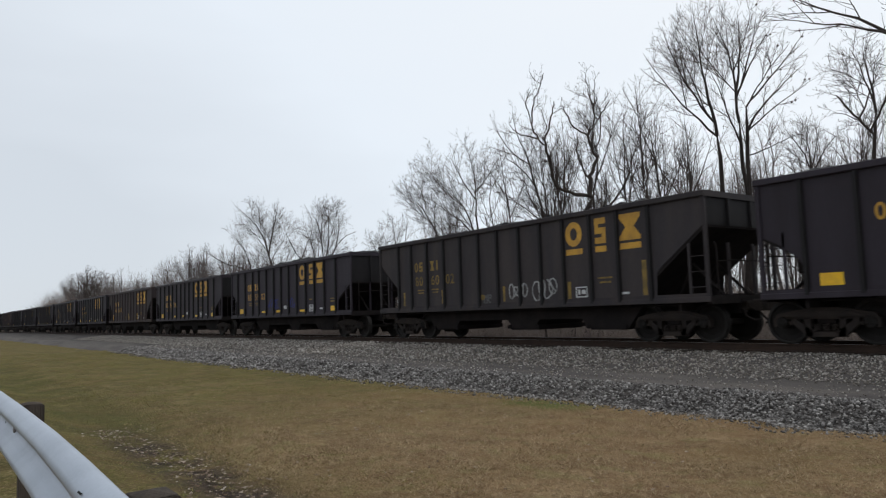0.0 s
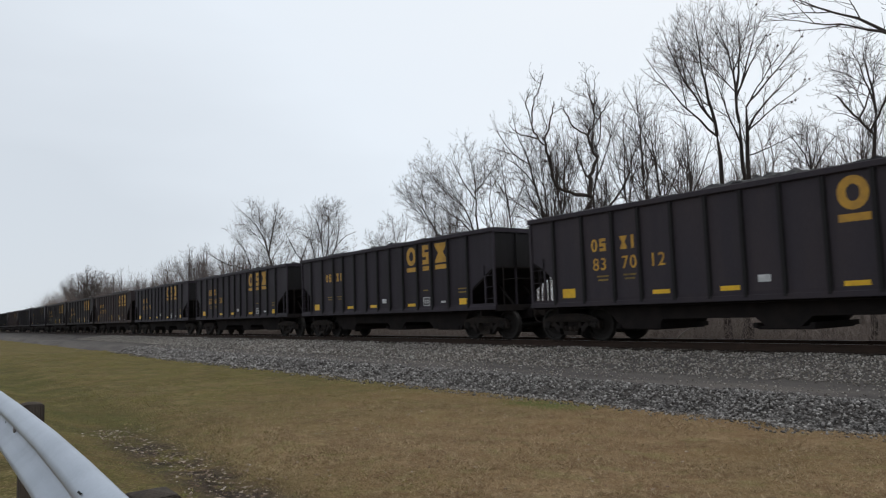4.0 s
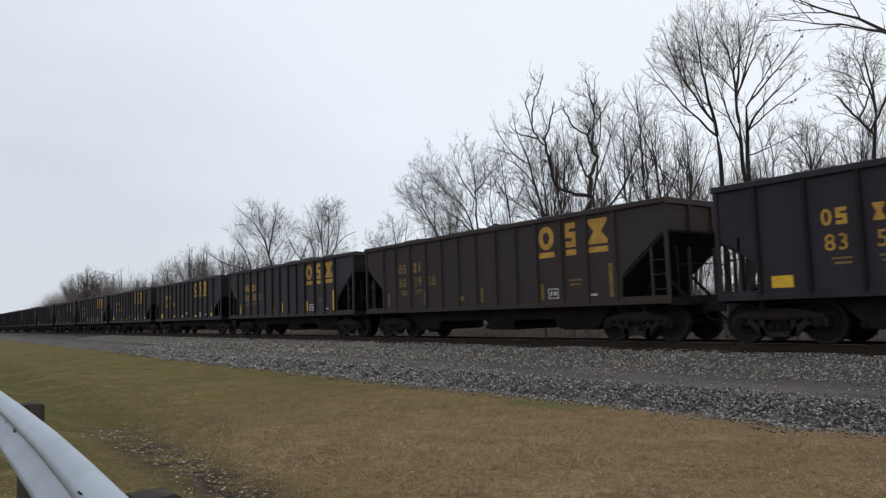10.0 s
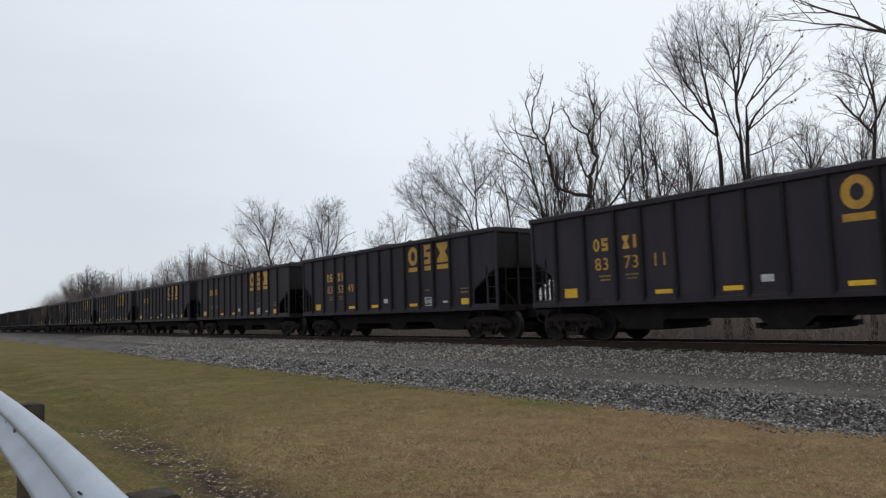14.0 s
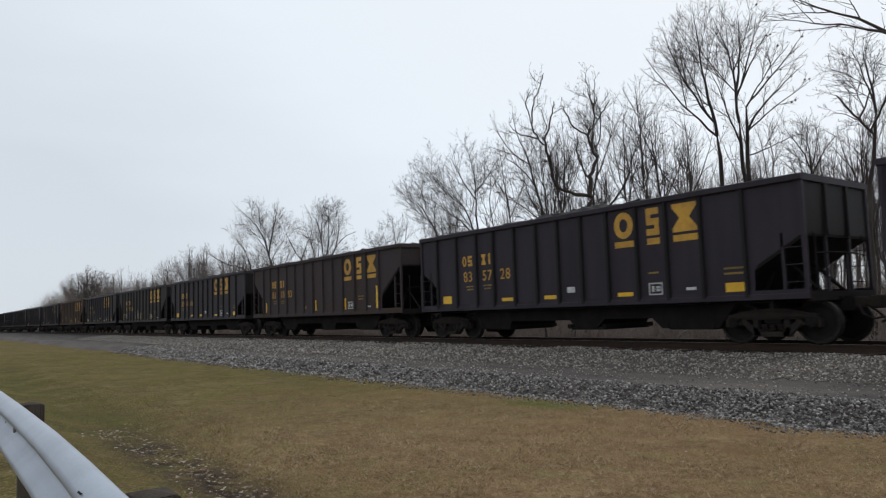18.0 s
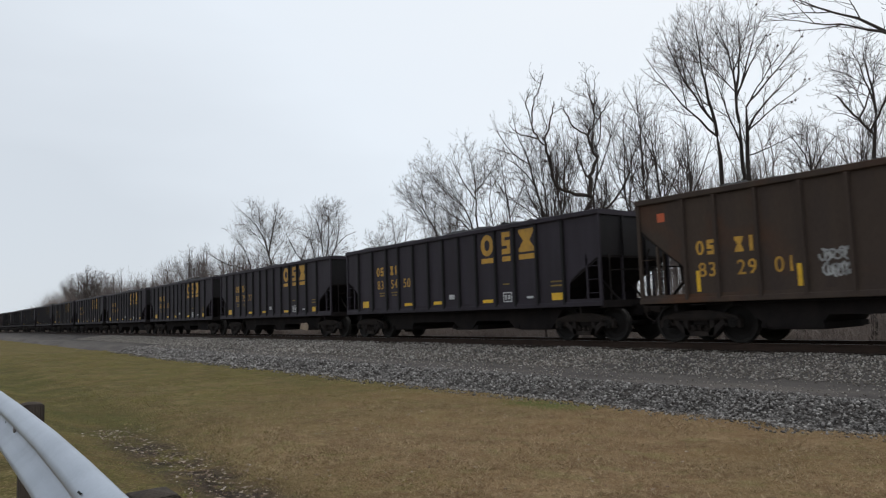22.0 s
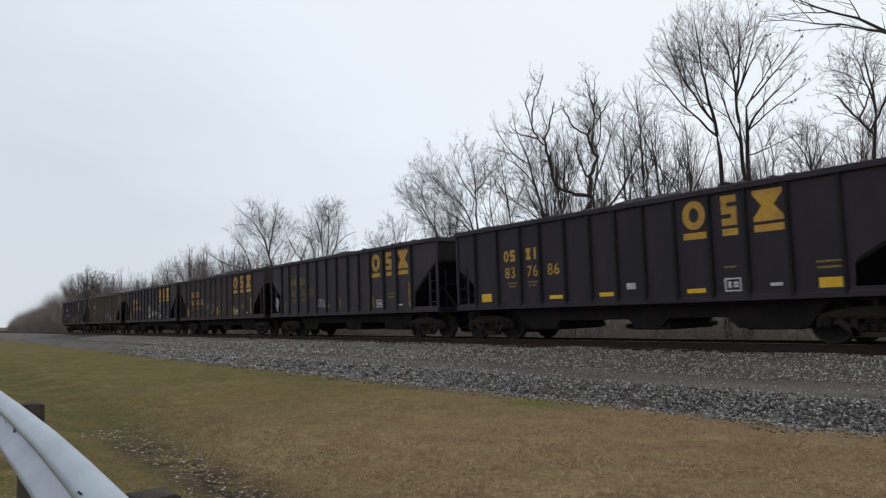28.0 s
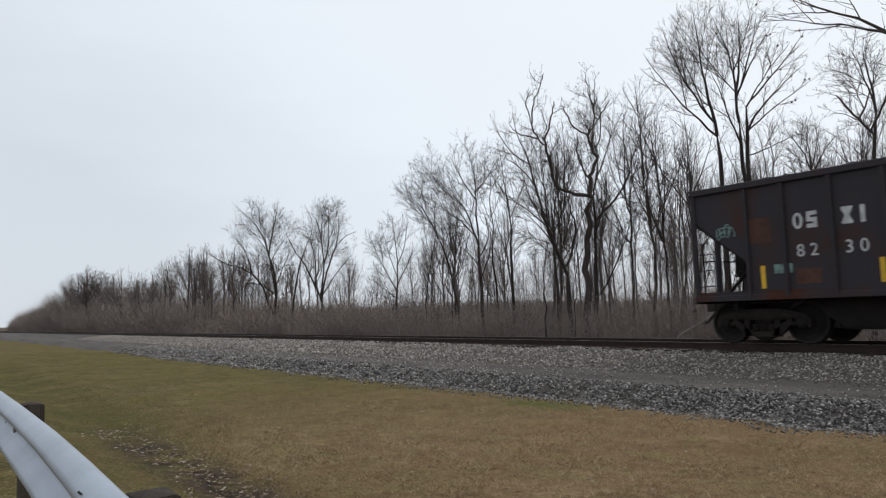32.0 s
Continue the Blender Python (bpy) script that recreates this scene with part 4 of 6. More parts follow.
for i in range(110):
    x, y = rw.uniform(-238, -72), rw.uniform(26.5, 42)
    tall = 0.9 if x > -105 else 0.72 if x > -128 else 0.92 if x > -185 else max(0.4, 0.92 + (x + 185) / 90)
    plant(FAR_KINDS[i % 4], x, y, "distant leafless tree in the wood along the track", "wood behind the track", rw.uniform(0, 360), rw.uniform(0.8, 1.05) * tall)
for i in range(80):
    x, y = rw.uniform(-62, -3), rw.uniform(24.2, 42)
    plant(SAPLINGS[i % 3], x, y, "thin leafless sapling at the edge of the wood", "saplings by the track", rw.uniform(0, 360), rw.uniform(0.5, 1.25), "sapling")


# ---- brush along the wood's edge ----
def twig_cloud(name, seed, count, x_range, y_range, tall, piece, width, label, skew=1.0, material=None, heap=1.5):
    """Countless short bare stems, crossing one another, as one mesh."""
    rng = np.random.RandomState(seed)
    x = x_range[1] - (x_range[1] - x_range[0]) * rng.rand(count) ** skew
    y = y_range[0] + (y_range[1] - y_range[0]) * rng.rand(count) ** 1.1
    wave = np.array([noise.noise(Vector((a * 0.22, b * 0.22, seed))) + 0.5 * noise.noise(Vector((a * 0.7, b * 0.7, seed))) for a, b in zip(x, y)])
    far = np.clip((-x - 20) / 90, 0, 1)
    hgt = (tall[0] + (tall[1] - tall[0]) * far) * np.clip(1 + (x + 200) / 200, 0.6, 1) * np.clip(1 + 0.9 * wave, 0.25, 2.0)
    z = np.array([lay(t) for t in y]) - 0.05 + hgt * rng.rand(count) ** heap * 0.85
    ln = (piece[0] + (piece[1] - piece[0]) * rng.rand(count)) * (0.5 + 0.5 * hgt)
    w = (width[0] + (width[1] - width[0]) * far) * (0.5 + rng.rand(count))
    a = rng.rand(count) * 6.283
    lx, ly, lz = (rng.rand(count) - 0.5) * 2.0, (rng.rand(count) - 0.5) * 2.0, 0.05 + 0.8 * rng.rand(count)
    k = ln / np.sqrt(lx * lx + ly * ly + lz * lz)
    cx, sx = np.cos(a) * w, np.sin(a) * w
    v = np.stack([np.stack([x - cx, y - sx, z], -1), np.stack([x + cx, y + sx, z], -1), np.stack([x - sx, y + cx, z], -1), np.stack([x + lx * k, y + ly * k, z + lz * k], -1)], 1).reshape(-1, 3)
    f = (np.array([(0, 1, 3), (1, 2, 3), (2, 0, 3)])[None] + (np.arange(count) * 4)[:, None, None]).reshape(-1, 3)
    ob = new(name, fast_mesh(name, v, f, material or M_BRUSH))
    tagged(ob, label, "brush", "", "stuff")


twig_cloud("brush", 7, 130000, (-245, 4), (23.2, 44), (1.2, 3.6), (0.5, 1.1), (0.012, 0.05), "dense brown winter brush along the edge of the wood", 1.25)
twig_cloud("thicket", 9, 70000, (-62, 4), (23.6, 48), (1.6, 2.4), (0.4, 1.0), (0.008, 0.014), "tangled grey-brown thicket under the bare trees")
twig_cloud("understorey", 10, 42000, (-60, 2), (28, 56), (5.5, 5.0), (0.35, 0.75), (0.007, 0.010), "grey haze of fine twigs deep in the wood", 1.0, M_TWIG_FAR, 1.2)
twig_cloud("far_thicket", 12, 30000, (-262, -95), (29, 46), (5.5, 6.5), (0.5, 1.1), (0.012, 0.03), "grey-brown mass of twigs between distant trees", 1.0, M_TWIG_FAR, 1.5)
twig_cloud("wood_end", 14, 24000, (-258, -150), (25, 40), (5.5, 5.5), (0.6, 1.2), (0.03, 0.05), "dense brown thicket at the far end of the wood", 1.0, None, 0.9)


def build_far_woods():
    """A distant belt of stems and twigs across the field."""
    rng = np.random.RandomState(17)
    n = 16000
    x = -700 + 720 * rng.rand(n)
    y = 150 + 60 * rng.rand(n)
    hgt = 3 + 3 * rng.rand(n) + 1.2 * np.sin(x * 0.05) + 0.8 * np.sin(x * 0.17)
    a = rng.rand(n) * 6.283
    w = 0.15 + 0.25 * rng.rand(n)
    lx = (rng.rand(n) - 0.5) * 0.5 * hgt
    z = np.full(n, -1.1)
    cx, sx = np.cos(a) * w, np.sin(a) * w
    v = np.stack([np.stack([x - cx, y - sx, z], -1), np.stack([x + cx, y + sx, z], -1), np.stack([x - sx, y + cx, z], -1), np.stack([x + lx, y, z + hgt], -1)], 1).reshape(-1, 3)
    f = (np.array([(0, 1, 3), (1, 2, 3), (2, 0, 3)])[None] + (np.arange(n) * 4)[:, None, None]).reshape(-1, 3)
    ob = new("far_woods", fast_mesh("far_woods", v, f, M_BRUSH))
    tagged(ob, "distant grey-brown belt of bare woods", "woods", "", "stuff")


build_far_woods()


# ---- lawn details ----
def blades(name, count, x_range, y_range, seed, material, label, tall=(0.02, 0.055), thin=2.2):
    rng = np.random.RandomState(seed)
    x = x_range[1] - (x_range[1] - x_range[0]) * rng.rand(count) ** thin
    y = y_range[0] + (y_range[1] - y_range[0]) * rng.rand(count)
    if material is M_BLADE2:
        keep = (y < 4.2) | (rng.rand(count) < np.clip((-x - 8) / 8, 0, 1))
        x, y = x[keep], y[keep]
    else:
        keep = rng.rand(count) > np.clip((-x - 8) / 8, 0, 0.85)
        x, y = x[keep], y[keep]
    count = len(x)
    z = np.array([lay(b) + 0.035 * noise.noise(Vector((a * 0.5, b * 0.5, 0))) + 0.015 * noise.noise(Vector((a * 2.2, b * 2.2, 5))) for a, b in zip(x, y)]) - 0.008
    thick = np.array([noise.noise(Vector((a * 0.7, b * 0.7, 11))) for a, b in zip(x, y)])
    h = (tall[0] + (tall[1] - tall[0]) * rng.rand(count)) * (1.0 + 0.5 * thick)
    w = 0.0020 + 0.0028 * rng.rand(count)
    a = rng.rand(count) * 6.283
    cx, sx = np.cos(a) * w, np.sin(a) * w
    lx, ly = (rng.rand(count) - 0.5) * 5.0 * h, (rng.rand(count) - 0.5) * 5.0 * h
    v = np.stack([np.stack([x - cx, y - sx, z], -1), np.stack([x + cx, y + sx, z], -1), np.stack([x + lx, y + ly, z + h], -1)], 1).reshape(-1, 3)
    ob = new(name, fast_mesh(name, v, np.arange(count * 3).reshape(-1, 3), material))
    tagged(ob, label, "grass", "", "stuff")


blades("grass_blades", 200000, (-20, -0.5), (2.9, 10.25), 21, M_BLADE, "short dormant tan grass blades", (0.015, 0.042), 1.6)
blades("green_grass_blades", 130000, (-48, -1.5), (1.2, 9.6), 22, M_BLADE2, "short olive green grass by the ditch and down the verge", (0.015, 0.045), 1.2)


def build_leaves():
    rng = np.random.RandomState(31)
    n = 1700
    x = -12.5 + 7.5 * rng.rand(n)
    y = 2.62 + 0.22 * rng.randn(n) + 0.1 * np.sin(x * 1.3)
    m = 560
    x[:m], y[:m] = -14 + 13 * rng.rand(m), 2 + 8 * rng.rand(m)
    z = np.array([lay(b) for b in y]) + 0.02
    s = 0.010 + 0.026 * rng.rand(n) ** 1.5
    s[:m] *= 0.85
    a = rng.rand(n) * 6.283
    c, d = np.cos(a) * s, np.sin(a) * s
    up = s * (rng.rand(n) * 0.8)
    v = np.stack([np.stack([x - c, y - d, z + up], -1), np.stack([x + d * 0.6, y - c * 0.6, z], -1), np.stack([x + c, y + d, z + up * 0.7], -1), np.stack([x - d * 0.6, y + c * 0.6, z + 0.006], -1)], 1).reshape(-1, 3)
    q = (np.array([(0, 1, 2), (0, 2, 3)])[None] + (np.arange(n) * 4)[:, None, None]).reshape(-1, 3)
    ob = new("fallen_leaves", fast_mesh("fallen_leaves", v, q, M_LEAF))
    tagged(ob, "dry brown leaves lying in the ditch and on the lawn", "leaves", "", "stuff")


build_leaves()


def stick(points, r, material, label, name="fallen_branch"):
    ob = new(name, Shape().tube(points, r, 6, r * 0.5).mesh(name, material))
    tagged(ob, label, "branch")


M_PALE = mat("pale_bleached_wood", (0.30, 0.27, 0.24), (0.20, 0.175, 0.15), 4.0, 0.9, 0, 0.3, 40, 0.5, 0.05)
stick([(-15.95, 22.0, -0.62), (-15.3, 22.0, -0.05), (-14.8, 22.05, 0.2), (-14.2, 22.1, 0.55)], 0.035, M_PALE, "pale bleached branch leaning out of the brush")
stick([(-33.6, 22.0, -0.62), (-33.65, 22.0, 0.1), (-33.85, 22.0, 0.55)], 0.03, M_PALE, "pale thin stake standing in the brush", "wooden_stake")
stick([(-24.1, 24.0, -0.62), (-24.15, 24.0, 0.5), (-24.0, 24.0, 1.0), (-24.2, 24.0, 1.7)], 0.05, M_BARK2, "dark dead sapling standing in the brush", "dead_sapling")


# ---- the train ----
SIDE_Y = -1.49
# two builds of car: A is shorter by CUT at its front, with rounded end cut-outs; B is longer, with straight ones
RIBS = {"A": (1.02, 2.12, 3.19, 4.05, 5.04, 6.00, 6.90, 7.80, 8.73, 9.70, 10.60, 11.58, 12.66), "B": (1.38, 2.23, 3.24, 4.25, 5.20, 6.16, 7.10, 8.12, 9.05, 9.98, 11.00, 11.95, 12.96)}
CUT = {"A": 0.30, "B": -0.26}
R = HALF_L


def glyphs():
    """Flat raised digits from the built-in font, one unit high."""
    out = {}
    for ch in "0123456789":
        cu = bpy.data.curves.new("digit", "FONT")
        cu.body, cu.size, cu.extrude, cu.offset = ch, 1.38, 0.006, 0.008
        ob = new("digit", cu)
        dg = bpy.context.evaluated_depsgraph_get()
        me = bpy.data.meshes.new_from_object(ob.evaluated_get(dg))
        out[ch] = ([tuple(v.co) for v in me.vertices], [tuple(p.vertices) for p in me.polygons])
        bpy.data.objects.remove(ob)
        bpy.data.meshes.remove(me)
    return out


GLYPH = glyphs()


def digit_mesh(ch, x, z, h, material):
    v, f = GLYPH[ch]
    return Shape().add([(x - R + a * h * 0.95, SIDE_Y - 0.004 - c * 0.5, z + b * h) for a, b, c in v], f).mesh("digit", material)


def plate(x0, x1, z0, z1, name, material):
    return Shape().prism_y([(x0 - R, z0), (x1 - R, z0), (x1 - R, z1), (x0 - R, z1)], SIDE_Y - 0.005, SIDE_Y + 0.004).mesh(name, material)


def ring_shape(s, cx, cz, rx, rz, thick, k=20):
    """An upright ring in one piece."""
    v, f = [], []
    for i in range(k):
        w = 2 * math.pi * i / k
        for r1, r2, y in ((rx, rz, SIDE_Y - 0.005), (rx - thick, rz - thick, SIDE_Y - 0.005), (rx - thick, rz - thick, SIDE_Y + 0.004), (rx, rz, SIDE_Y + 0.004)):
            v.append((cx + r1 * math.cos(w), y, cz + r2 * math.sin(w)))
    for i in range(k):
        p, q = 4 * i, 4 * ((i + 1) % k)
        for j in range(4):
            f.append((p + j, q + j, q + (j + 1) % 4, p + (j + 1) % 4))
    return s.add(v, f)


def emblem(kind, x0, x1, z0, z1):
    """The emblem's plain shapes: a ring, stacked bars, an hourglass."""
    s = Shape()
    x0, x1 = x0 - R, x1 - R
    w, h = x1 - x0, z1 - z0
    if kind == 0:
        ring_shape(s, (x0 + x1) / 2, (z0 + z1) / 2, w / 2, h / 2, min(w, h) * 0.28)
    elif kind == 1:
        q = [(0, 0), (1, 0), (1, 0.62), (0.36, 0.62), (0.36, 0.76), (1, 0.76), (1, 1), (0, 1), (0, 0.38), (0.64, 0.38), (0.64, 0.24), (0, 0.24)]
        s.prism_y([(x0 + a * w, z0 + b * h) for a, b in q], SIDE_Y - 0.005, SIDE_Y + 0.004)
    elif kind == 3:
        s.prism_y([(x0 + 0.3 * w, z0), (x1 - 0.3 * w, z0), (x1 - 0.3 * w, z1), (x0 + 0.3 * w, z1)], SIDE_Y - 0.005, SIDE_Y + 0.004)
    else:
        m = (x0 + x1) / 2
        s.prism_y([(x0, z0), (x1, z0), (x1, z0 + 0.14 * h), (m + 0.20 * w, z0 + 0.5 * h), (x1, z1 - 0.14 * h), (x1, z1), (x0, z1), (x0, z1 - 0.14 * h), (m - 0.20 * w, z0 + 0.5 * h), (x0, z0 + 0.14 * h)], SIDE_Y - 0.005, SIDE_Y + 0.004)
    return s


def scrawl(seed, x0, x1, z0, z1, material, width=0.045, loops=0):
    """One sprayed line of loops and strokes with no letters in it."""
    rng = random.Random(seed)
    n = loops or max(4, int((x1 - x0) / (z1 - z0) * 3.0))
    pts = []
    for i in range(n):
        cx = x0 - R + (x1 - x0) * (i + 0.5) / n
        w, h = (x1 - x0) / n * rng.uniform(0.5, 0.75), (z1 - z0) * rng.uniform(0.30, 0.52)
        cz = (z0 + z1) / 2 + rng.uniform(-0.12, 0.12) * (z1 - z0)
        ph, span, tilt = rng.uniform(0, 6), rng.choice((-1, 1)) * rng.uniform(3.5, 7.0), rng.uniform(-0.5, 0.5)
        k = 9
        pts += [(cx + w * math.cos(ph + span * j / k) + tilt * w * math.sin(2 * span * j / k), cz + h * math.sin(ph + span * j / k)) for j in range(k + 1)]
    v, f = [], []
    for i, (a, b) in enumerate(pts):
        (c, d), (e, g) = pts[max(i - 1, 0)], pts[min(i + 1, len(pts) - 1)]
        l = math.hypot(e - c, g - d) or 1
        nx, nz = -(g - d) / l * width / 2, (e - c) / l * width / 2
        y = SIDE_Y - 0.0035 - 0.0015 * (i % 7) / 7
        v += [(a - nx, y, b - nz), (a + nx, y, b + nz), (a + nx, SIDE_Y + 0.003, b + nz), (a - nx, SIDE_Y + 0.003, b - nz)]
    for i in range(len(pts) - 1):
        p = 4 * i
        for j in range(4):
            f.append((p + j, p + 4 + j, p + 4 + (j + 1) % 4, p + (j + 1) % 4))
    return mesh_of("graffiti", v, f, material)


def outline(x0, x1, z0, z1, t, material):
    s = Shape()
    a, b = x0 - R, x1 - R
    for q in ((a, b, z0, z0 + t), (a, b, z1 - t, z1), (a, a + t, z0 + t, z1 - t), (b - t, b, z0 + t, z1 - t), (a + 0.09, a + 0.16, z0 + 0.08, z1 - 0.08), (a + 0.22, b - 0.07, z0 + 0.09, z0 + 0.15), (a + 0.22, b - 0.07, z1 - 0.15, z1 - 0.09)):
        s.prism_y([(q[0], q[2]), (q[1], q[2]), (q[1], q[3]), (q[0], q[3])], SIDE_Y - 0.005, SIDE_Y + 0.004)
    return s.mesh("label_frame", material)


def coal_mesh(seed, peak):
    rng = random.Random(seed)
    nx, ny = 120, 18
    v, f = [], []
    o = rng.uniform(0, 50)
    for i in range(nx + 1):
        for j in range(ny + 1):
            a, b = i / nx * 2 - 1, j / ny * 2 - 1
            x, y = a * 7.02, b * 1.42
            hump = 0.75 + 0.25 * math.cos(a * math.pi * (2 + seed % 2))
            z = 3.60 + peak * hump * max(0.0, (1 - abs(b) ** 2.0)) * max(0.0, 1 - abs(a) ** 8) + 0.12 * noise.noise(Vector((x * 1.1 + o, y * 1.1, seed))) + 0.13 * noise.noise(Vector((x * 4.6 + o, y * 4.6, seed))) + 0.05 * noise.noise(Vector((x * 11 + o, y * 11, seed)))
            v.append((x, y, z))
    for i in range(nx):
        for j in range(ny):
            q = i * (ny + 1) + j
            f.append((q, q + ny + 1, q + ny + 2, q + 1))
    k = len(v)
    for x, y in ((-7.02, -1.42), (7.02, -1.42), (7.02, 1.42), (-7.02, 1.42)):
        v.append((x, y, 3.2))
    edge = [i * (ny + 1) for i in range(nx + 1)]
    f.append(tuple([k, k + 1] + edge[::-1]))
    f.append(tuple([k + 2, k + 3] + [e + ny for e in edge]))
    f.append(tuple([k + 3, k] + list(range(0, ny + 1))))
    f.append(tuple([k + 1, k + 2] + list(range(len(v) - 5, len(v) - 6 - ny, -1))))
    return mesh_of("coal_load", v, f, M_COAL)


def side_mesh(sign, kind):
    """One side sheet with its cut-away ends."""
    y0, y1 = sorted((sign * 1.49, sign * 1.478))
    if kind == "A":
        low = [(-7.14, 2.38), (-6.67, 2.14), (-6.28, 1.80), (-6.22, 1.68), (-6.22, 1.06)]
        high = [(5.64, 1.06), (5.66, 1.64), (5.73, 1.76), (6.25, 2.06), (6.84, 2.40)]
    else:
        low = [(-7.14, 2.92), (-6.52, 2.38), (-5.92, 1.91), (-5.85, 1.80), (-5.85, 1.06)]
        high = [(5.91, 1.06), (5.95, 1.76), (6.05, 1.87), (7.25, 2.78), (7.40, 2.90)]
    ring = low + high + [(7.14 - CUT[kind], 3.56), (-7.14, 3.56)]
    return Shape().prism_y(ring, y0, y1).mesh("side_sheet", M_GREY)


CAR = {}
for kind in "AB":
    front = R - CUT[kind]
    CAR["side_near" + kind], CAR["side_far" + kind] = side_mesh(-1, kind), side_mesh(1, kind)
    CAR["chord_side" + kind] = Shape().box(-R, front, -0.07, 0.07, 3.50, 3.645, 0.018).mesh("top_chord", M_GREY)
    CAR["sill" + kind] = Shape().box(-R, front, -0.05, 0.05, 0.985, 1.12, 0.012).box(-R, front, -0.015, 0.015, 1.10, 1.20).mesh("side_sill", M_GREY)
    CAR["center" + kind] = Shape().box(-7.25, 7.25 - CUT[kind] * 0.4, -0.18, 0.18, 0.70, 1.02).box(-7.25, front + 0.05, -0.30, 0.30, 0.98, 1.03).mesh("centre_sill", M_UNDER)
rib_ring = [(0.0, 0.0), (0.018, -0.080), (0.092, -0.080), (0.11, 0.0)]


def rib_mesh(sign):
    s = Shape()
    k = 4
    v = [(a - 0.055, sign * (1.49 - b), z) for z in (1.06, 3.50) for a, b in rib_ring]
    # the foot tapers in towards the sill
    s.add(v, [(3, 2, 1, 0), (4, 5, 6, 7)] + [(i, (i + 1) % k, k + (i + 1) % k, k + i) for i in range(k)])
    return s.mesh("rib", M_GREY)


CAR["rib_near"], CAR["rib_far"] = rib_mesh(-1), rib_mesh(1)
CAR["chord_end"] = Shape().box(-0.07, 0.07, -1.43, 1.43, 3.50, 3.645).mesh("end_chord", M_GREY)
END_LOW = {"A": 2.38, "B": 2.84}
HOPPER = {
    "A": [(-4.9, 1.06), (-4.2, 0.36), (-3.1, 0.36), (-2.9, 0.60), (-0.40, 0.60), (-0.1, 0.36), (0.6, 0.36), (0.9, 0.62), (2.50, 0.62), (2.8, 0.36), (4.4, 0.36), (5.0, 1.06)],
    "B": [(-4.9, 1.06), (-4.1, 0.38), (-3.0, 0.38), (-2.75, 0.64), (-0.25, 0.64), (0.0, 0.38), (1.0, 0.38), (1.2, 0.64), (2.95, 0.64), (3.1, 0.38), (4.6, 0.38), (5.2, 1.06)],
}
GATES = {"A": (-3.65, 0.25, 3.6), "B": (-3.55, 0.5, 3.85)}
TRUCKS = {"A": (-6.08, 5.72), "B": (-5.85, 5.98)}
for kind in "AB":
    low = END_LOW[kind]
    CAR["end" + kind] = Shape().prism_y([(7.08, 3.52), (7.12, 3.52), (7.12, low - 0.02), (7.08, low)], -1.47, 1.47).mesh("end_sheet", M_GREY)
    CAR["end_rib" + kind] = Shape().box(7.12, 7.18, -0.05, 0.05, low, 3.50, 0.01).mesh("end_rib", M_GREY)
    # body-painted sheet, given the underside colour to stand in for its shade
    CAR["slope" + kind] = Shape().prism_y([(7.12, low), (7.12, low - 0.06), (4.70, 0.92), (4.66, 0.96), (7.08, low + 0.02)], -1.47, 1.47).mesh("slope_sheet", M_UNDER)
    CAR["hopper" + kind] = Shape().prism_y(HOPPER[kind], -1.02, 1.02).mesh("hopper_bottom", M_UNDER)
CAR["gate"] = Shape().box(-0.62, 0.62, -0.98, 0.98, 0.265, 0.345, 0.012).box(-0.70, -0.60, -1.06, 1.06, 0.30, 0.42).box(0.60, 0.70, -1.06, 1.06, 0.30, 0.42).mesh("hopper_door", M_UNDER)
CAR["platform"] = Shape().box(6.15, 7.18, -1.44, 1.44, 0.99, 1.05).box(7.08, 7.20, -1.50, 1.50, 0.94, 1.14).box(6.2, 6.28, -1.40, 1.40, 0.80, 0.99).mesh("end_platform", M_UNDER)
CAR["post"] = Shape().box(-0.045, 0.045, -0.035, 0.035, 1.10, 3.52, 0.008).mesh("end_post", M_GREY)
CAR["stay"] = Shape().box(-0.03, 0.03, -0.03, 0.03, 1.10, 2.42).mesh("end_stay", M_GREY)
l_ = Shape()
for z in (1.35, 1.72, 2.09):
    l_.tube([(-0.20, 0.03, z), (-0.20, 0.0, z), (0.20, 0.0, z), (0.20, 0.03, z)], 0.011, 6)
CAR["ladder"] = l_.mesh("grab_irons", M_GREY)
c_ = Shape().box(7.2, 7.42, -0.14, 0.14, 0.76, 1.0, 0.02).box(7.42, 7.62, -0.10, 0.10, 0.79, 0.96, 0.02).box(7.58, 7.80, -0.16, 0.14, 0.74, 1.02, 0.03)
c_.tube([(7.35, -0.2, 0.82), (7.45, -0.24, 0.62), (7.62, -0.20, 0.52), (7.75, -0.1, 0.55)], 0.025, 6)
CAR["coupler"] = c_.mesh("coupler", M_CAST)
CAR["brace"] = Shape().tube([(7.02, 0, 1.06), (6.10, 0, 1.98)], 0.045, 4).tube([(5.60, 0, 1.06), (6.10, 0, 1.98)], 0.04, 4).mesh("end_brace", M_UNDER)
CAR["box"] = Shape().box(-0.13, 0.13, -0.20, 0.20, -0.30, 0.30, 0.03).box(-0.06, 0.06, -0.05, 0.05, -0.75, -0.28).mesh("brake_housing", M_UNDER)
h_ = Shape()
h_.tube([(7.16, -1.15, 1.10), (7.16, -1.15, 2.30), (7.10, -1.15, 2.42)], 0.022, 6)
h_.tube([(7.16, -1.15, 1.95), (7.22, -0.6, 1.98), (7.22, 0.6, 1.98), (7.16, 1.15, 1.95)], 0.018, 6)
h_.tube([(7.16, 1.15, 1.10), (7.16, 1.15, 2.30), (7.10, 1.15, 2.42)], 0.022, 6)
CAR["handrail"] = h_.mesh("end_handrail", M_UNDER)
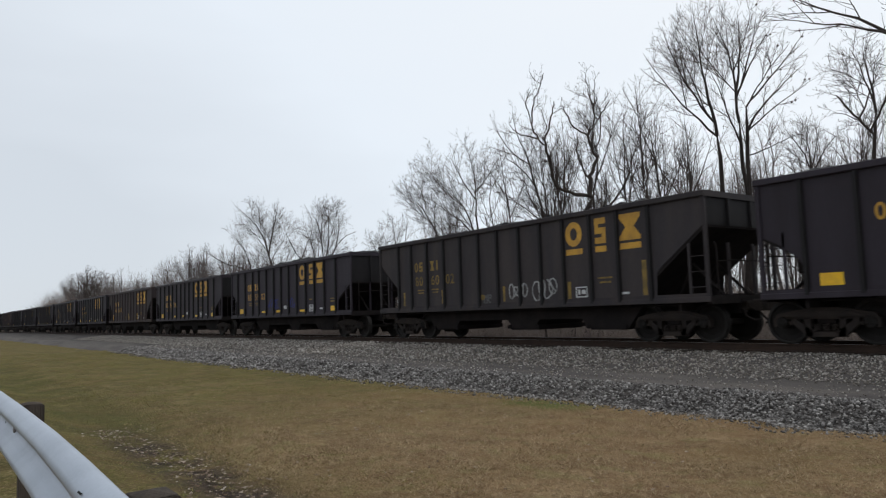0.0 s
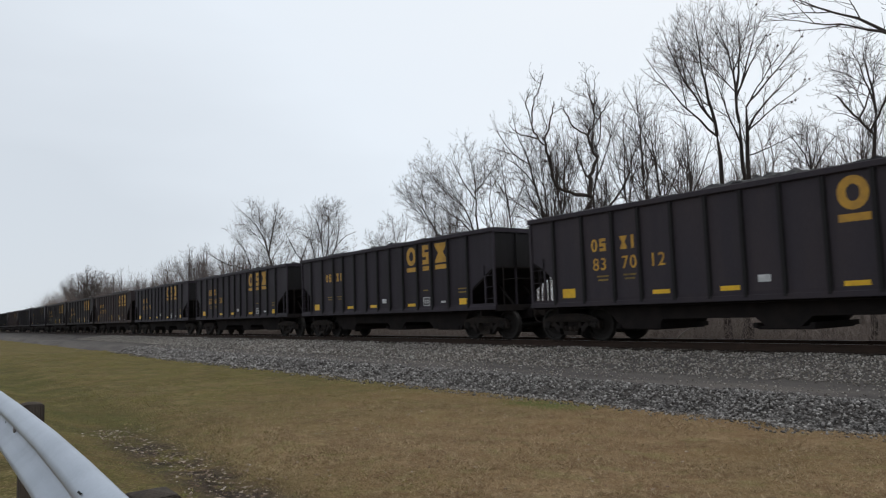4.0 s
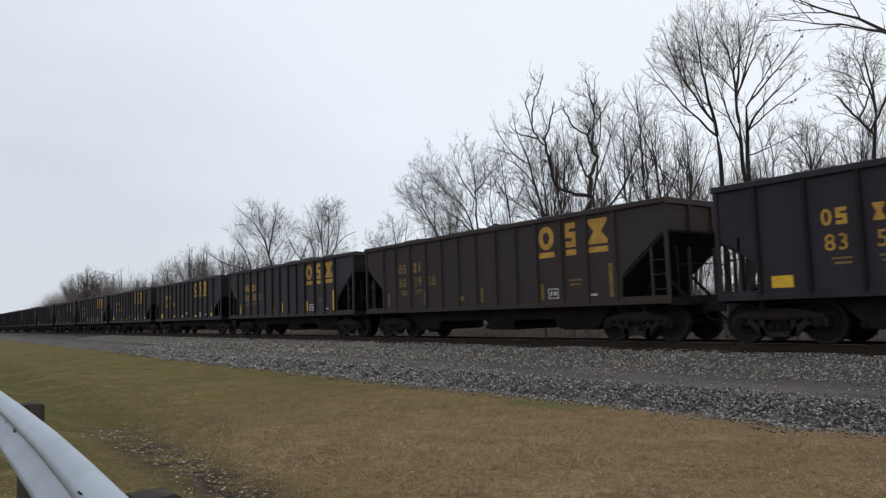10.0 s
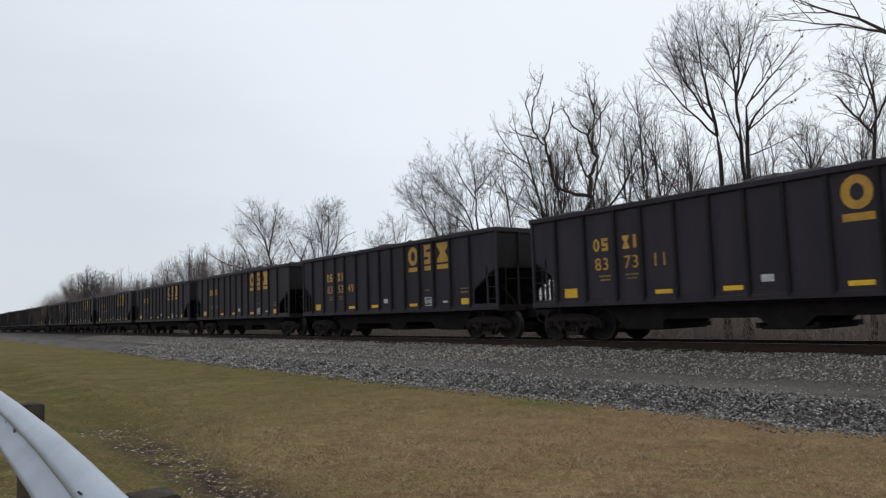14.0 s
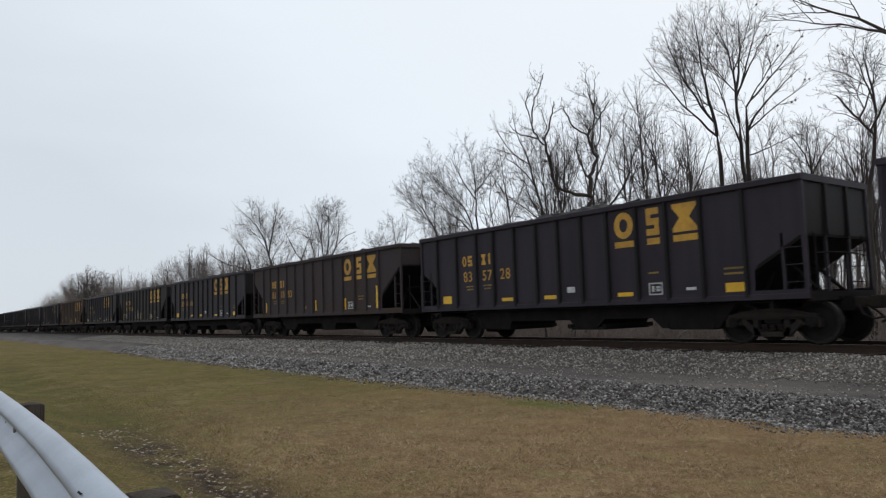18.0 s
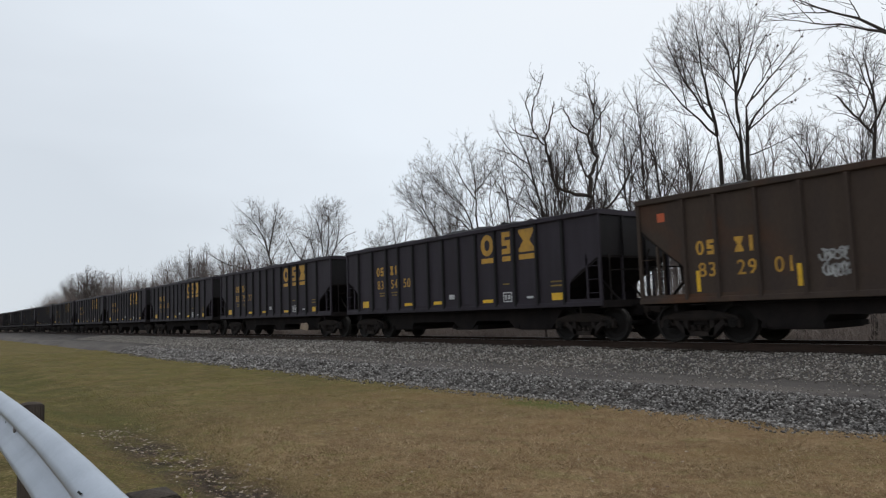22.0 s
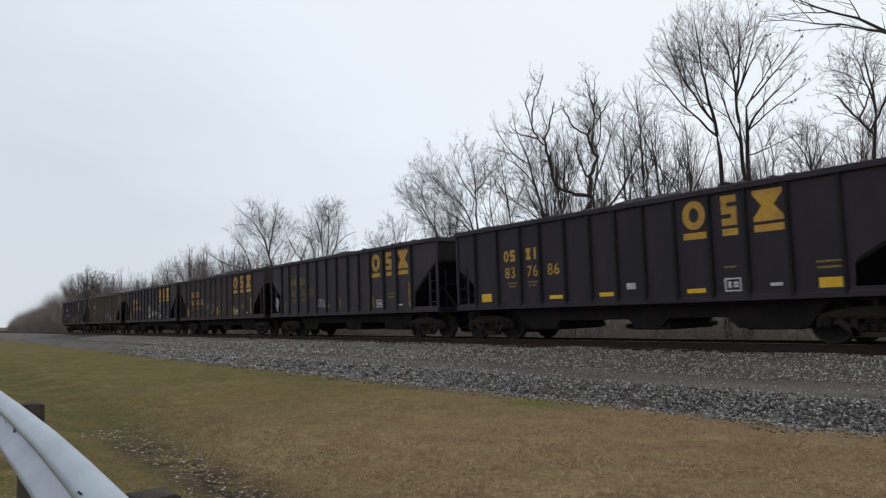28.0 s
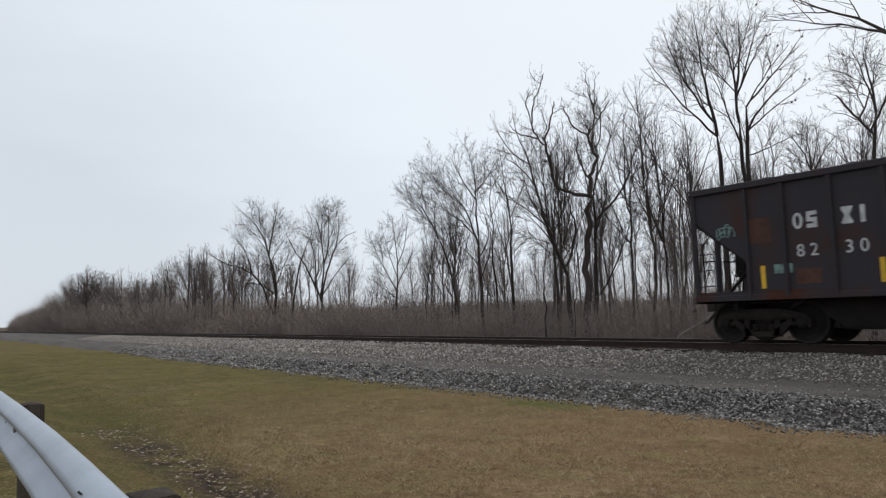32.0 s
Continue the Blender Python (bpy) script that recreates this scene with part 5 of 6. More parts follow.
CAR["hose"] = Shape().tube([(7.25, 0.32, 0.86), (7.45, 0.36, 0.70), (7.65, 0.34, 0.50), (7.82, 0.22, 0.46)], 0.028, 6).mesh("air_hose", M_UNDER)
CAR["tank"] = Shape().turn_y([(-0.55, 0.05), (-0.52, 0.15), (-0.46, 0.19), (0.46, 0.19), (0.52, 0.15), (0.55, 0.05)], 14).mesh("air_reservoir", M_UNDER)
CAR["cylinder"] = Shape().turn_y([(-0.22, 0.08), (-0.20, 0.13), (0.12, 0.13), (0.16, 0.06), (0.34, 0.03)], 12).mesh("brake_cylinder", M_UNDER)
w_ = Shape()
w_.tube([(0, 0.28 * math.sin(2 * math.pi * i / 16), 0.28 * math.cos(2 * math.pi * i / 16)) for i in range(17)], 0.014, 5)
for i in range(4):
    w_.tube([(0, 0, 0), (0.0, 0.28 * math.sin(i * math.pi / 2), 0.28 * math.cos(i * math.pi / 2))], 0.011, 5)
w_.box(-0.04, 0.10, -0.06, 0.06, -0.08, 0.08)
CAR["brake_wheel"] = w_.mesh("brake_wheel", M_CAST)
CAR["pipe"] = Shape().tube([(-6.6, -0.9, 0.93), (-3.0, -1.34, 0.95), (3.0, -1.34, 0.95), (6.6, -0.9, 0.93)], 0.02, 6).mesh("brake_pipe", M_UNDER)
COALS = [coal_mesh(i, (0.24, 0.16, 0.30, 0.20)[i]) for i in range(4)]

# truck, its origin on the rail under the bolster
CAR["bolster"] = Shape().box(-0.19, 0.19, -0.98, 0.98, 0.42, 0.66, 0.05).box(-0.32, 0.32, -0.32, 0.32, 0.62, 0.74, 0.03).mesh("truck", M_UNDER)


def frame_mesh(sign):
    s = Shape()
    y0, y1 = sorted((sign * 0.93, sign * 1.07))
    for ring in (
        [(-1.08, 0.55), (1.08, 0.55), (1.02, 0.66), (0.62, 0.74), (0.30, 0.79), (-0.30, 0.79), (-0.62, 0.74), (-1.02, 0.66)],
        [(-0.80, 0.56), (-0.62, 0.56), (-0.26, 0.30), (-0.26, 0.18), (-0.40, 0.19)],
        [(0.62, 0.56), (0.80, 0.56), (0.40, 0.19), (0.26, 0.18), (0.26, 0.30)],
        [(-0.42, 0.17), (0.42, 0.17), (0.40, 0.28), (-0.40, 0.28)],
        [(-0.42, 0.27), (-0.30, 0.27), (-0.30, 0.57), (-0.42, 0.57)],
        [(0.30, 0.27), (0.42, 0.27), (0.42, 0.57), (0.30, 0.57)],
        [(-1.10, 0.38), (-1.03, 0.38), (-1.03, 0.57), (-1.10, 0.57)],
        [(1.03, 0.38), (1.10, 0.38), (1.10, 0.57), (1.03, 0.57)],
        [(-0.76, 0.42), (-0.70, 0.42), (-0.70, 0.57), (-0.76, 0.57)],
        [(0.70, 0.42), (0.76, 0.42), (0.76, 0.57), (0.70, 0.57)],
    ):
        s.prism_y(ring, y0, y1)
    y2, y3 = sorted((sign * 1.05, sign * 1.12))
    s.prism_y([(-0.9, 0.60), (0.9, 0.60), (0.55, 0.70), (-0.55, 0.70)], y2, y3)
    return s.mesh("side_frame", M_CAST)


CAR["frame_near"], CAR["frame_far"] = frame_mesh(-1), frame_mesh(1)


def spring_mesh(sign):
    s = Shape()
    for x in (-0.19, 0.0, 0.19):
        pts = [(x + 0.065 * math.cos(i * 1.05), sign * 1.0 + 0.065 * math.sin(i * 1.05), 0.285 + 0.15 * i / 24) for i in range(25)]
        s.tube(pts, 0.016, 4)
    return s.mesh("spring_nest", M_CAST)


CAR["spring_near"], CAR["spring_far"] = spring_mesh(-1), spring_mesh(1)


def wheelset_mesh():
    s = Shape()
    s.turn_y([(-1.06, 0.06), (-1.04, 0.075), (1.04, 0.075), (1.06, 0.06)], 12)
    for g in (-1, 1):
        prof = [(0.62, 0.13), (0.64, 0.36), (0.665, 0.42), (0.672, WHEEL_R + 0.018), (0.70, WHEEL_R + 0.026), (0.715, WHEEL_R + 0.004), (0.80, WHEEL_R), (0.812, WHEEL_R - 0.012), (0.812, 0.415), (0.765, 0.40), (0.735, 0.30), (0.76, 0.16), (0.80, 0.13)]
        s.turn_y([(g * y, r) for y, r in (prof if g > 0 else prof)], 30)
        s.turn_y([(g * 0.90, 0.115), (g * 1.06, 0.125), (g * 1.10, 0.115), (g * 1.115, 0.06)], 14)
        for i in range(3):
            w = 2 * math.pi * i / 3
            cx, cz = 0.065 * math.sin(w), 0.065 * math.cos(w)
            y0, y1 = sorted((g * 1.10, g * 1.14))
            s.box(cx - 0.018, cx + 0.018, y0, y1, cz - 0.018, cz + 0.018)
    me = s.mesh("wheelset", M_WHEEL)
    me.materials.append(M_RIM)
    for p in me.polygons:
        if min(math.hypot(me.vertices[i].co.x, me.vertices[i].co.z) for i in p.vertices) > 0.41:
            p.material_index = 1
    return me


CAR["wheelset"] = wheelset_mesh()
WHEELSETS = []


def rear(x):
    """From metres ahead of the car's rear corner to the car's own x."""
    return x - R


def build_car(kind, paint, coal, label):
    root = new("hopper_car", None)
    tagged(root, label, "railway wagon", "wagons of the coal train")
    cut = CUT[kind]
    hang("side_sheet", CAR["side_near" + kind], root, "", None, paint)
    hang("side_sheet", CAR["side_far" + kind], root, "", None, paint)
    # grey and black cars get ribs of a darker tone than their sides
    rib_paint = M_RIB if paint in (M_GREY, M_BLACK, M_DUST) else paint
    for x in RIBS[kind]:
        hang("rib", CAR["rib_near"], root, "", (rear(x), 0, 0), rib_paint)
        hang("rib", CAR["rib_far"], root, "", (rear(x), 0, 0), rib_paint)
    for h in (-1, 1):
        hang("top_chord", CAR["chord_side" + kind], root, "", (0, h * 1.50, 0), paint)
        hang("side_sill", CAR["sill" + kind], root, "", (0, h * 1.50, 0), paint)
    for g, shift in ((-1, 0.0), (1, -cut)):
        turn = (0, 0, 0 if g > 0 else math.pi)
        hang("end_chord", CAR["chord_end"], root, "", (g * 7.11 + shift, 0, 0), paint)
        for h in (-1, 1):
            hang("end_post", CAR["post"], root, "", (g * 7.12 + shift, h * 1.50, 0), paint)
            hang("end_stay", CAR["stay"], root, "", (g * 6.62 + shift, h * 1.46, 0), paint)
            hang("end_stay", CAR["stay"], root, "", (g * 7.10 + shift, h * 0.55, 0), paint)
            hang("grab_irons", CAR["ladder"], root, "", (g * 6.88 + shift, h * 1.54, 0), paint).rotation_euler = (0, 0, 0 if h < 0 else math.pi)
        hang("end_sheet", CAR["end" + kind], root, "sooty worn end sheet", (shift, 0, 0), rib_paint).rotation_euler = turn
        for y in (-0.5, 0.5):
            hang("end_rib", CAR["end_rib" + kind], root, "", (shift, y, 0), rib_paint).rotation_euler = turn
        hang("slope_sheet", CAR["slope" + kind], root, "", (shift, 0, 0)).rotation_euler = turn
        hang("end_platform", CAR["platform"], root, "", (shift, 0, 0)).rotation_euler = turn
        hang("coupler", CAR["coupler"], root, "cast steel coupler", (shift * 0.4, 0, 0)).rotation_euler = turn
        hang("air_hose", CAR["hose"], root, "", (shift * 0.4, 0, 0)).rotation_euler = turn
        hang("end_handrail", CAR["handrail"], root, "", (shift, 0, 0)).rotation_euler = turn
        for y in (-0.55, 0.55):
            hang("end_brace", CAR["brace"], root, "", (shift, y, 0)).rotation_euler = turn
    hang("brake_housing", CAR["box"], root, "", (-7.16, 0.62, 1.90))
    hang("hopper_bottom", CAR["hopper" + kind], root, "grimy hopper bottom, its underside shade put into the black colour")
    for x in GATES[kind]:
        hang("hopper_door", CAR["gate"], root, "", (x, 0, 0.06))
    hang("centre_sill", CAR["center" + kind], root)
    hang("brake_pipe", CAR["pipe"], root)
    hang("air_reservoir", CAR["tank"], root, "black steel air reservoir", (-5.72, 0.25, 1.28))
    hang("brake_cylinder", CAR["cylinder"], root, "", (-6.45, 0.70, 1.22))
    hang("brake_wheel", CAR["brake_wheel"], root, "", (-7.26, 0.55, 2.2))
    heap = hang("coal_load", coal, root, "heaped black coal", (-cut / 2, 0, 0))
    heap.scale = (1 - cut / (2 * R), 1, 1)
    for g in (-1, 1):
        t = hang("truck", CAR["bolster"], root, "grimy cast steel four-wheel truck", (TRUCKS[kind][g > 0], 0, 0))
        for side in ("near", "far"):
            hang("side_frame", CAR["frame_" + side], t)
            hang("spring_nest", CAR["spring_" + side], t)
        for a in (-0.91, 0.91):
            w = hang("wheelset", CAR["wheelset"], t, "steel wheels on one axle")
            w.matrix_parent_inverse = Matrix.Translation((a, 0, WHEEL_R))
    return root


SMALL = {}


def decal(key, make):
    """Meshes of alike markings are made once."""
    if key not in SMALL:
        SMALL[key] = make()
    return SMALL[key]


def stencils(car, rows):
    """Small unreadable lines of stencilling."""
    for x0, x1, z in rows:
        hang("stencil_line", decal((x0, x1, z), lambda: plate(x0, x1, z, z + 0.045, "stencil_line", M_DIMGOLD)), car)


def dress(car, style, number, ink="gold", logo=True, extras=(), drop=None):
    """Lettering, tape and placards on the near side. style A: level tape; B: upright tape."""
    gold = {"gold": M_GOLD, "dim": M_DIMGOLD, "white": M_WHITE}[ink]
    if number:
        places, z, h = ((2.66, 3.64), 1.92, 0.27) if len(number) == 2 else ((2.45, 3.44, 4.32), 1.95, 0.345) if ink != "white" else ((2.46, 3.44, 4.30), 1.88, 0.27)
        for text, x in zip(number, places):
            for i, ch in enumerate(text):
                at = x + i * h * (0.76 if ink != "white" else 1.05)
                hang("digit", decal(("digit", ch, at, ink), lambda: digit_mesh(ch, at, z, h, gold)), car, "", drop)
    mark = {"N": ((2.45, (2, 0)), (3.44, (1,)))}.get(style[1:], ((2.42, (0, 1)), (3.42, (2, 3))))
    if number and len(number) == 2:
        mark = ((2.66, (0, 1)), (3.26, (2, 3)))
    for x, kinds in mark:
        for i, kind in enumerate(kinds):
            a = x + i * 0.295
            hang("mark_shape", decal(("mark", a, kind, ink), lambda: emblem(kind, a, a + 0.215, 2.46, 2.81).mesh("mark_shape", gold)), car, "", drop)
    if ink != "white" and not drop:
        stencils(car, [(2.58, 2.98, 1.76), (2.62, 2.96, 1.66), (3.48, 3.88, 1.76), (3.52, 3.84, 1.66)])
    if style[0] == "A":
        tape = ((1.28, 1.75, 1.24, 1.50), (4.37, 4.88, 1.24, 1.345), (6.25, 6.74, 1.235, 1.345), (8.99, 9.49, 1.21, 1.315), (12.12, 12.60, 1.16, 1.41))
        marks, box, x_logo, z_logo = ((7.18, 7.47, 1.39, 1.55), (11.08, 11.35, 1.29, 1.36)), (9.99, 10.40, 1.21, 1.52), (8.98, 10.02, 10.80), 2.72
        sten = [(12.1, 12.6, 1.72), (12.1, 12.6, 1.60), (10.0, 10.3, 1.75)]
    else:
        tape = ((1.64, 1.74, 1.24, 1.74), (4.06, 4.16, 1.26, 1.74), (7.30, 7.40, 1.23, 1.71), (10.08, 10.20, 1.22, 1.70), (12.68, 12.82, 1.22, 2.12))
        marks, box, x_logo, z_logo = ((12.0, 12.25, 1.27, 1.33),), (10.38, 10.80, 1.24, 1.54), (10.08, 11.17, 12.02), 2.68
        sten = [(11.2, 11.7, 1.72), (11.25, 11.65, 1.60)]
        dot = Shape()
        ring_shape(dot, 6.3 - R, 1.40, 0.12, 0.09, 0.088, 12)
        hang("yellow_dot", decal("dot", lambda: dot.mesh("yellow_dot", M_DIMGOLD)), car)
    if number and len(number) == 2:
        tape = ()
    for q in tape:
        hang("reflective_tape", decal(q + (ink == "dim",), lambda: plate(*q, "reflective_tape", M_DIMGOLD if ink == "dim" else M_YELLOW)), car, "yellow reflective tape")
    for q in marks:
        hang("white_sticker", decal(q, lambda: plate(*q, "white_sticker", M_WHITE)), car)
    hang("label_frame", decal(box, lambda: outline(*box, 0.035, M_WHITE)), car, "white stencilled test label")
    stencils(car, sten)
    if logo:
        widths = (0.62, 0.38, 0.68)
        for i in range(3 if logo != "first" else 1):
            x0 = x_logo[i]
            hang("emblem_shape", decal(("logo", style[0], i), lambda: emblem(i, x0, x0 + widths[i], z_logo, z_logo + 0.70).mesh("emblem_shape", M_GOLD)), car, "gold painted emblem shape")
            hang("emblem_bar", decal(("bar", style[0], i), lambda: plate(x0, x0 + widths[i], z_logo - 0.23, z_logo - 0.07, "emblem_bar", M_GOLD)), car)
    for name, me in extras:
        hang(name, me, car)


def spray(seed, x0, x1, z0, z1, m=None, width=0.045, loops=0):
    return ("graffiti", scrawl(seed, x0, x1, z0, z1, m or M_CHALK, width, loops))


PLAIN_A = "charcoal steel hopper car heaped with coal, level yellow tape"
PLAIN_B = "weathered black hopper car heaped with coal, upright yellow tape"
# seconds and place of the rear corner along the track, style, number, paint, ink, extras, label
TRAIN = [
    (0.0, -8.39, "A", None, M_GREY, "gold", (), PLAIN_A),
    (0.0, -24.23, "B", ("80", "60", "02"), M_DUST, "dim", (spray(1, 7.6, 8.4, 1.25, 1.75), spray(2, 8.7, 9.6, 1.25, 1.85), spray(3, 6.3, 6.7, 1.2, 1.5, M_FAINT)), "dusty black hopper car with faded lettering and grey graffiti"),
    (1.4, -9.87, "A", ("83", "59", "02"), M_GREY, "gold", (spray(4, 5.2, 6.5, 1.45, 1.95, M_BLUE), spray(5, 7.6, 8.4, 1.45, 1.95, M_BLUE)), "charcoal hopper car with blue graffiti and level yellow tape"),
    (1.4, -25.57, "A", ("83", "54", "54"), M_BLACK, "gold", (), PLAIN_A),
    (2.1, -26.18, "BN", ("48", "38", "21"), M_WARM, "gold", (spray(6, 6.0, 6.2, 1.2, 1.4, M_FAINT),), "warm black weathered hopper car with gold lettering"),
    (2.8, -26.28, "A", ("83", "65", "47"), M_GREY, "gold", (), PLAIN_A),
    (4.0, -15.63, "A", ("83", "70", "12"), M_BLACK, "gold", (), PLAIN_A),
    (4.8, -13.75, "A", None, M_GREY, "gold", (), PLAIN_A),
    (5.6, -11.89, "A", ("83", "66", "38"), M_GREY, "gold", (), PLAIN_A),
    (6.3, -12.23, "A", ("83", "57", "98"), M_GREY, "gold", (), PLAIN_A),
    (7.0, -12.81, "B", ("83", "29", "73"), M_WARM, "gold", (spray(7, 0.9, 1.4, 1.3, 1.8, M_FAINT),), PLAIN_B),
    (7.7, -13.11, "B", ("80", "97", "74"), M_DUST, "gold", (spray(8, 7.6, 8.3, 1.25, 1.8),), PLAIN_B),
    (8.4, -13.47, "BN", ("48", "41", "99"), M_DUST, "gold", (spray(9, 3.2, 4.2, 1.3, 2.0), spray(10, 7.1, 8.2, 1.62, 1.98, None, 0.055), spray(11, 7.5, 8.25, 1.45, 1.7, None, 0.05)), "dusty hopper car with gold lettering and grey graffiti"),
    (9.1, -13.57, "A", ("83", "53", "67"), M_GREY, "gold", (), PLAIN_A),
    (9.8, -13.81, "A", ("83", "56", "68"), M_GREY, "gold", (), PLAIN_A),
    (10.6, -12.15, "B", ("80", "39", "38"), M_WARM, "dim", (), "worn warm-black hopper car with faded gold lettering"),
    (11.3, -12.42, "B", ("83", "43", "71"), M_BLACK, "gold", (), PLAIN_B),
    (12.0, -12.51, "A", ("83", "75", "44"), M_GREY, "gold", (), PLAIN_A),
    (12.7, -12.73, "A", ("83", "75", "55"), M_GREY, "gold", (), PLAIN_A),
    (13.4, -13.28, "B", ("81", "36", "03"), M_BLACK, "gold", (spray(12, 5.15, 5.65, 1.2, 1.65), spray(13, 8.1, 8.75, 1.15, 1.75), spray(14, 11.95, 12.95, 1.9, 2.2), spray(15, 12.0, 12.7, 1.6, 1.9), spray(16, 12.0, 12.7, 1.3, 1.6)), "black hopper car with white graffiti and bright upright tape"),
    (14.1, -13.36, "A", ("83", "73", "11"), M_GREY, "gold", (), PLAIN_A),
    (14.5, -20.22, "A", ("83", "53", "49"), M_GREY, "gold", (), PLAIN_A),
    (15.5, -13.90, "A", None, M_BLACK, "gold", (), PLAIN_A),
    (16.5, -7.58, "A", None, M_GREY, "gold", (), PLAIN_A),
    (17.2, -7.81, "A", ("83", "63", "08"), M_GREY, "gold", (), PLAIN_A),
    (17.9, -8.06, "A", ("83", "75", "61"), M_GREY, "gold", (), PLAIN_A),
    (18.6, -8.19, "A", ("83", "57", "28"), M_GREY, "gold", (), PLAIN_A),
    (19.3, -8.74, "B", ("81", "18", "83"), M_WARM, "gold", (), "brownish black hopper car with upright yellow tape"),
    (20.0, -8.67, "A", ("83", "60", "65"), M_BLACK, "gold", (), PLAIN_A),
    (20.7, -9.07, "B", ("80", "19", "36"), M_DUST, "gold", (spray(17, 1.9, 3.0, 1.35, 1.8), spray(18, 5.6, 7.2, 1.3, 1.9)), "dusty hopper car with pale graffiti along its side"),
    (21.4, -9.04, "A", ("83", "56", "82"), M_GREY, "gold", (), PLAIN_A),
    (22.1, -9.43, "B", ("83", "29", "01"), M_RUSTY, "gold", (("orange_placard", decal("placard1", lambda: plate(0.62, 0.84, 3.02, 3.24, "orange_placard", M_ORANGE))), ("orange_placard", decal("placard2", lambda: plate(13.3, 13.55, 3.02, 3.25, "orange_placard", M_ORANGE))), spray(19, 4.55, 5.15, 1.75, 2.02), spray(36, 4.62, 5.15, 1.42, 1.68)), "rusty brown hopper car with a small orange placard"),
    (22.8, -9.36, "A", ("83", "54", "50"), M_GREY, "gold", (), PLAIN_A),
    (23.5, -9.49, "A", ("83", "75", "77"), M_GREY, "gold", (), "charcoal hopper car with one pale primed hopper flap"),
    (24.2, -9.68, "A", ("83", "60", "12"), M_GREY, "gold", (), PLAIN_A),
    (24.9, -9.81, "A", ("83", "69", "10"), M_GREY, "gold", (), PLAIN_A),
    (25.5, -12.19, "A", ("83", "65", "71"), M_GREY, "gold", (), PLAIN_A),
    (26.2, -12.32, "A", ("83", "68", "22"), M_GREY, "gold", (), PLAIN_A),
    (26.9, -12.45, "A", None, M_BLACK, "gold", (), PLAIN_A),
    (27.5, -14.75, "A", ("83", "76", "89"), M_GREY, "gold", (), PLAIN_A),
    (28.2, -14.86, "A", ("83", "76", "86"), M_GREY, "gold", (), PLAIN_A),
    (28.9, -15.20, "B", ("82", "31", "39"), M_BLACK, "dim", (spray(20, 5.3, 6.0, 1.35, 1.75), spray(21, 0.6, 0.9, 1.3, 2.0)), "dull black hopper car with faded tape and a graffiti tag"),
    (29.6, -15.32, "B", ("80", "60", "86"), M_WARM, "gold", (spray(22, 5.25, 6.0, 1.65, 2.0, M_FAINT), spray(23, 6.2, 7.1, 1.5, 1.95, M_FAINT), spray(24, 7.5, 8.3, 1.4, 2.05, M_FAINT)), "worn hopper car with blurred grey graffiti patches"),
    (30.3, -15.41, "B", ("80", "26", "40"), M_BLACK, "gold", (spray(25, 7.0, 7.9, 1.75, 2.2), spray(26, 7.3, 7.8, 1.3, 1.6), spray(27, 8.1, 9.75, 1.38, 1.82, None, 0.045), spray(28, 9.85, 10.7, 1.75, 2.35)), "black hopper car with large white graffiti"),
    (31.0, -16.51, "B", ("35", "16"), M_OLIVE, "gold", (spray(29, 8.3, 10.1, 1.4, 1.95), spray(30, 11.7, 12.4, 1.5, 1.8, M_FAINT)), "olive brown hopper car with small gold numbers and no emblem"),
    (32.0, -10.01, "B", ("82", "30", "58"), M_PATCHY, "white", (spray(31, 0.62, 1.05, 2.35, 2.75, M_TEAL, 0.03), ("sprayed_patch", decal("patch", lambda: plate(1.95, 2.35, 1.55, 1.75, "sprayed_patch", M_TEAL))), ("sprayed_patch", decal("patch2", lambda: plate(4.75, 5.30, 1.36, 1.54, "sprayed_patch", M_TEAL))), ("rust_patch", decal("patch3", lambda: plate(1.42, 1.92, 2.25, 2.80, "rust_patch", M_RUST))), ("rust_patch", decal("patch4", lambda: plate(2.42, 2.95, 1.30, 1.62, "rust_patch", M_RUST))), ("rust_patch", decal("patch5", lambda: plate(11.06, 11.89, 1.22, 3.46, "rust_patch", M_DULLRUST))), ("rust_patch", decal("patch6", lambda: plate(12.01, 12.60, 2.20, 3.46, "rust_patch", M_DULLRUST))), ("rust_patch", decal("patch7", lambda: plate(10.05, 10.93, 1.22, 1.75, "rust_patch", M_DULLRUST))), spray(35, 8.25, 9.05, 1.35, 2.15, None, 0.055, 2), spray(32, 9.0, 9.95, 1.45, 2.05, None, 0.055, 3), spray(33, 9.9, 10.8, 1.75, 2.30, M_FAINT, 0.06, 1), spray(34, 5.9, 7.0, 1.35, 1.80, M_FAINT)), "rust-patched black hopper car with white numbers, last of the train"),
]

CARS = []
for i, (t0, place, style, number, paint, ink, extras, label) in enumerate(TRAIN):
    car = build_car(style[0], paint, COALS[i % 4], label)
    olive = paint is M_OLIVE
    dress(car, style, ("351", "637") if olive else number, ink, False if olive else ("first" if ink == "white" else True), extras, (-0.75, 0, -0.36) if paint is M_RUSTY else None)
    CARS.append((car, place + HALF_L - SPEED * t0))
    car.matrix_world = pose(CARS[-1][1], TRACK_Y, 0)
    for t in car.children:
        if t.name.startswith("truck"):
            WHEELSETS.extend(w for w in t.children if w.name.startswith("wheelset"))
flap = Shape().prism_y([(-0.45, 0.40), (0.35, 0.30), (0.47, 0.50), (0.30, 0.68), (-0.30, 0.66)], -1.36, -1.33).mesh("hopper_flap", M_BEIGE)
hang("hopper_flap", flap, CARS[33][0], "pale beige primed flap", (3.75, 0, 0.0))


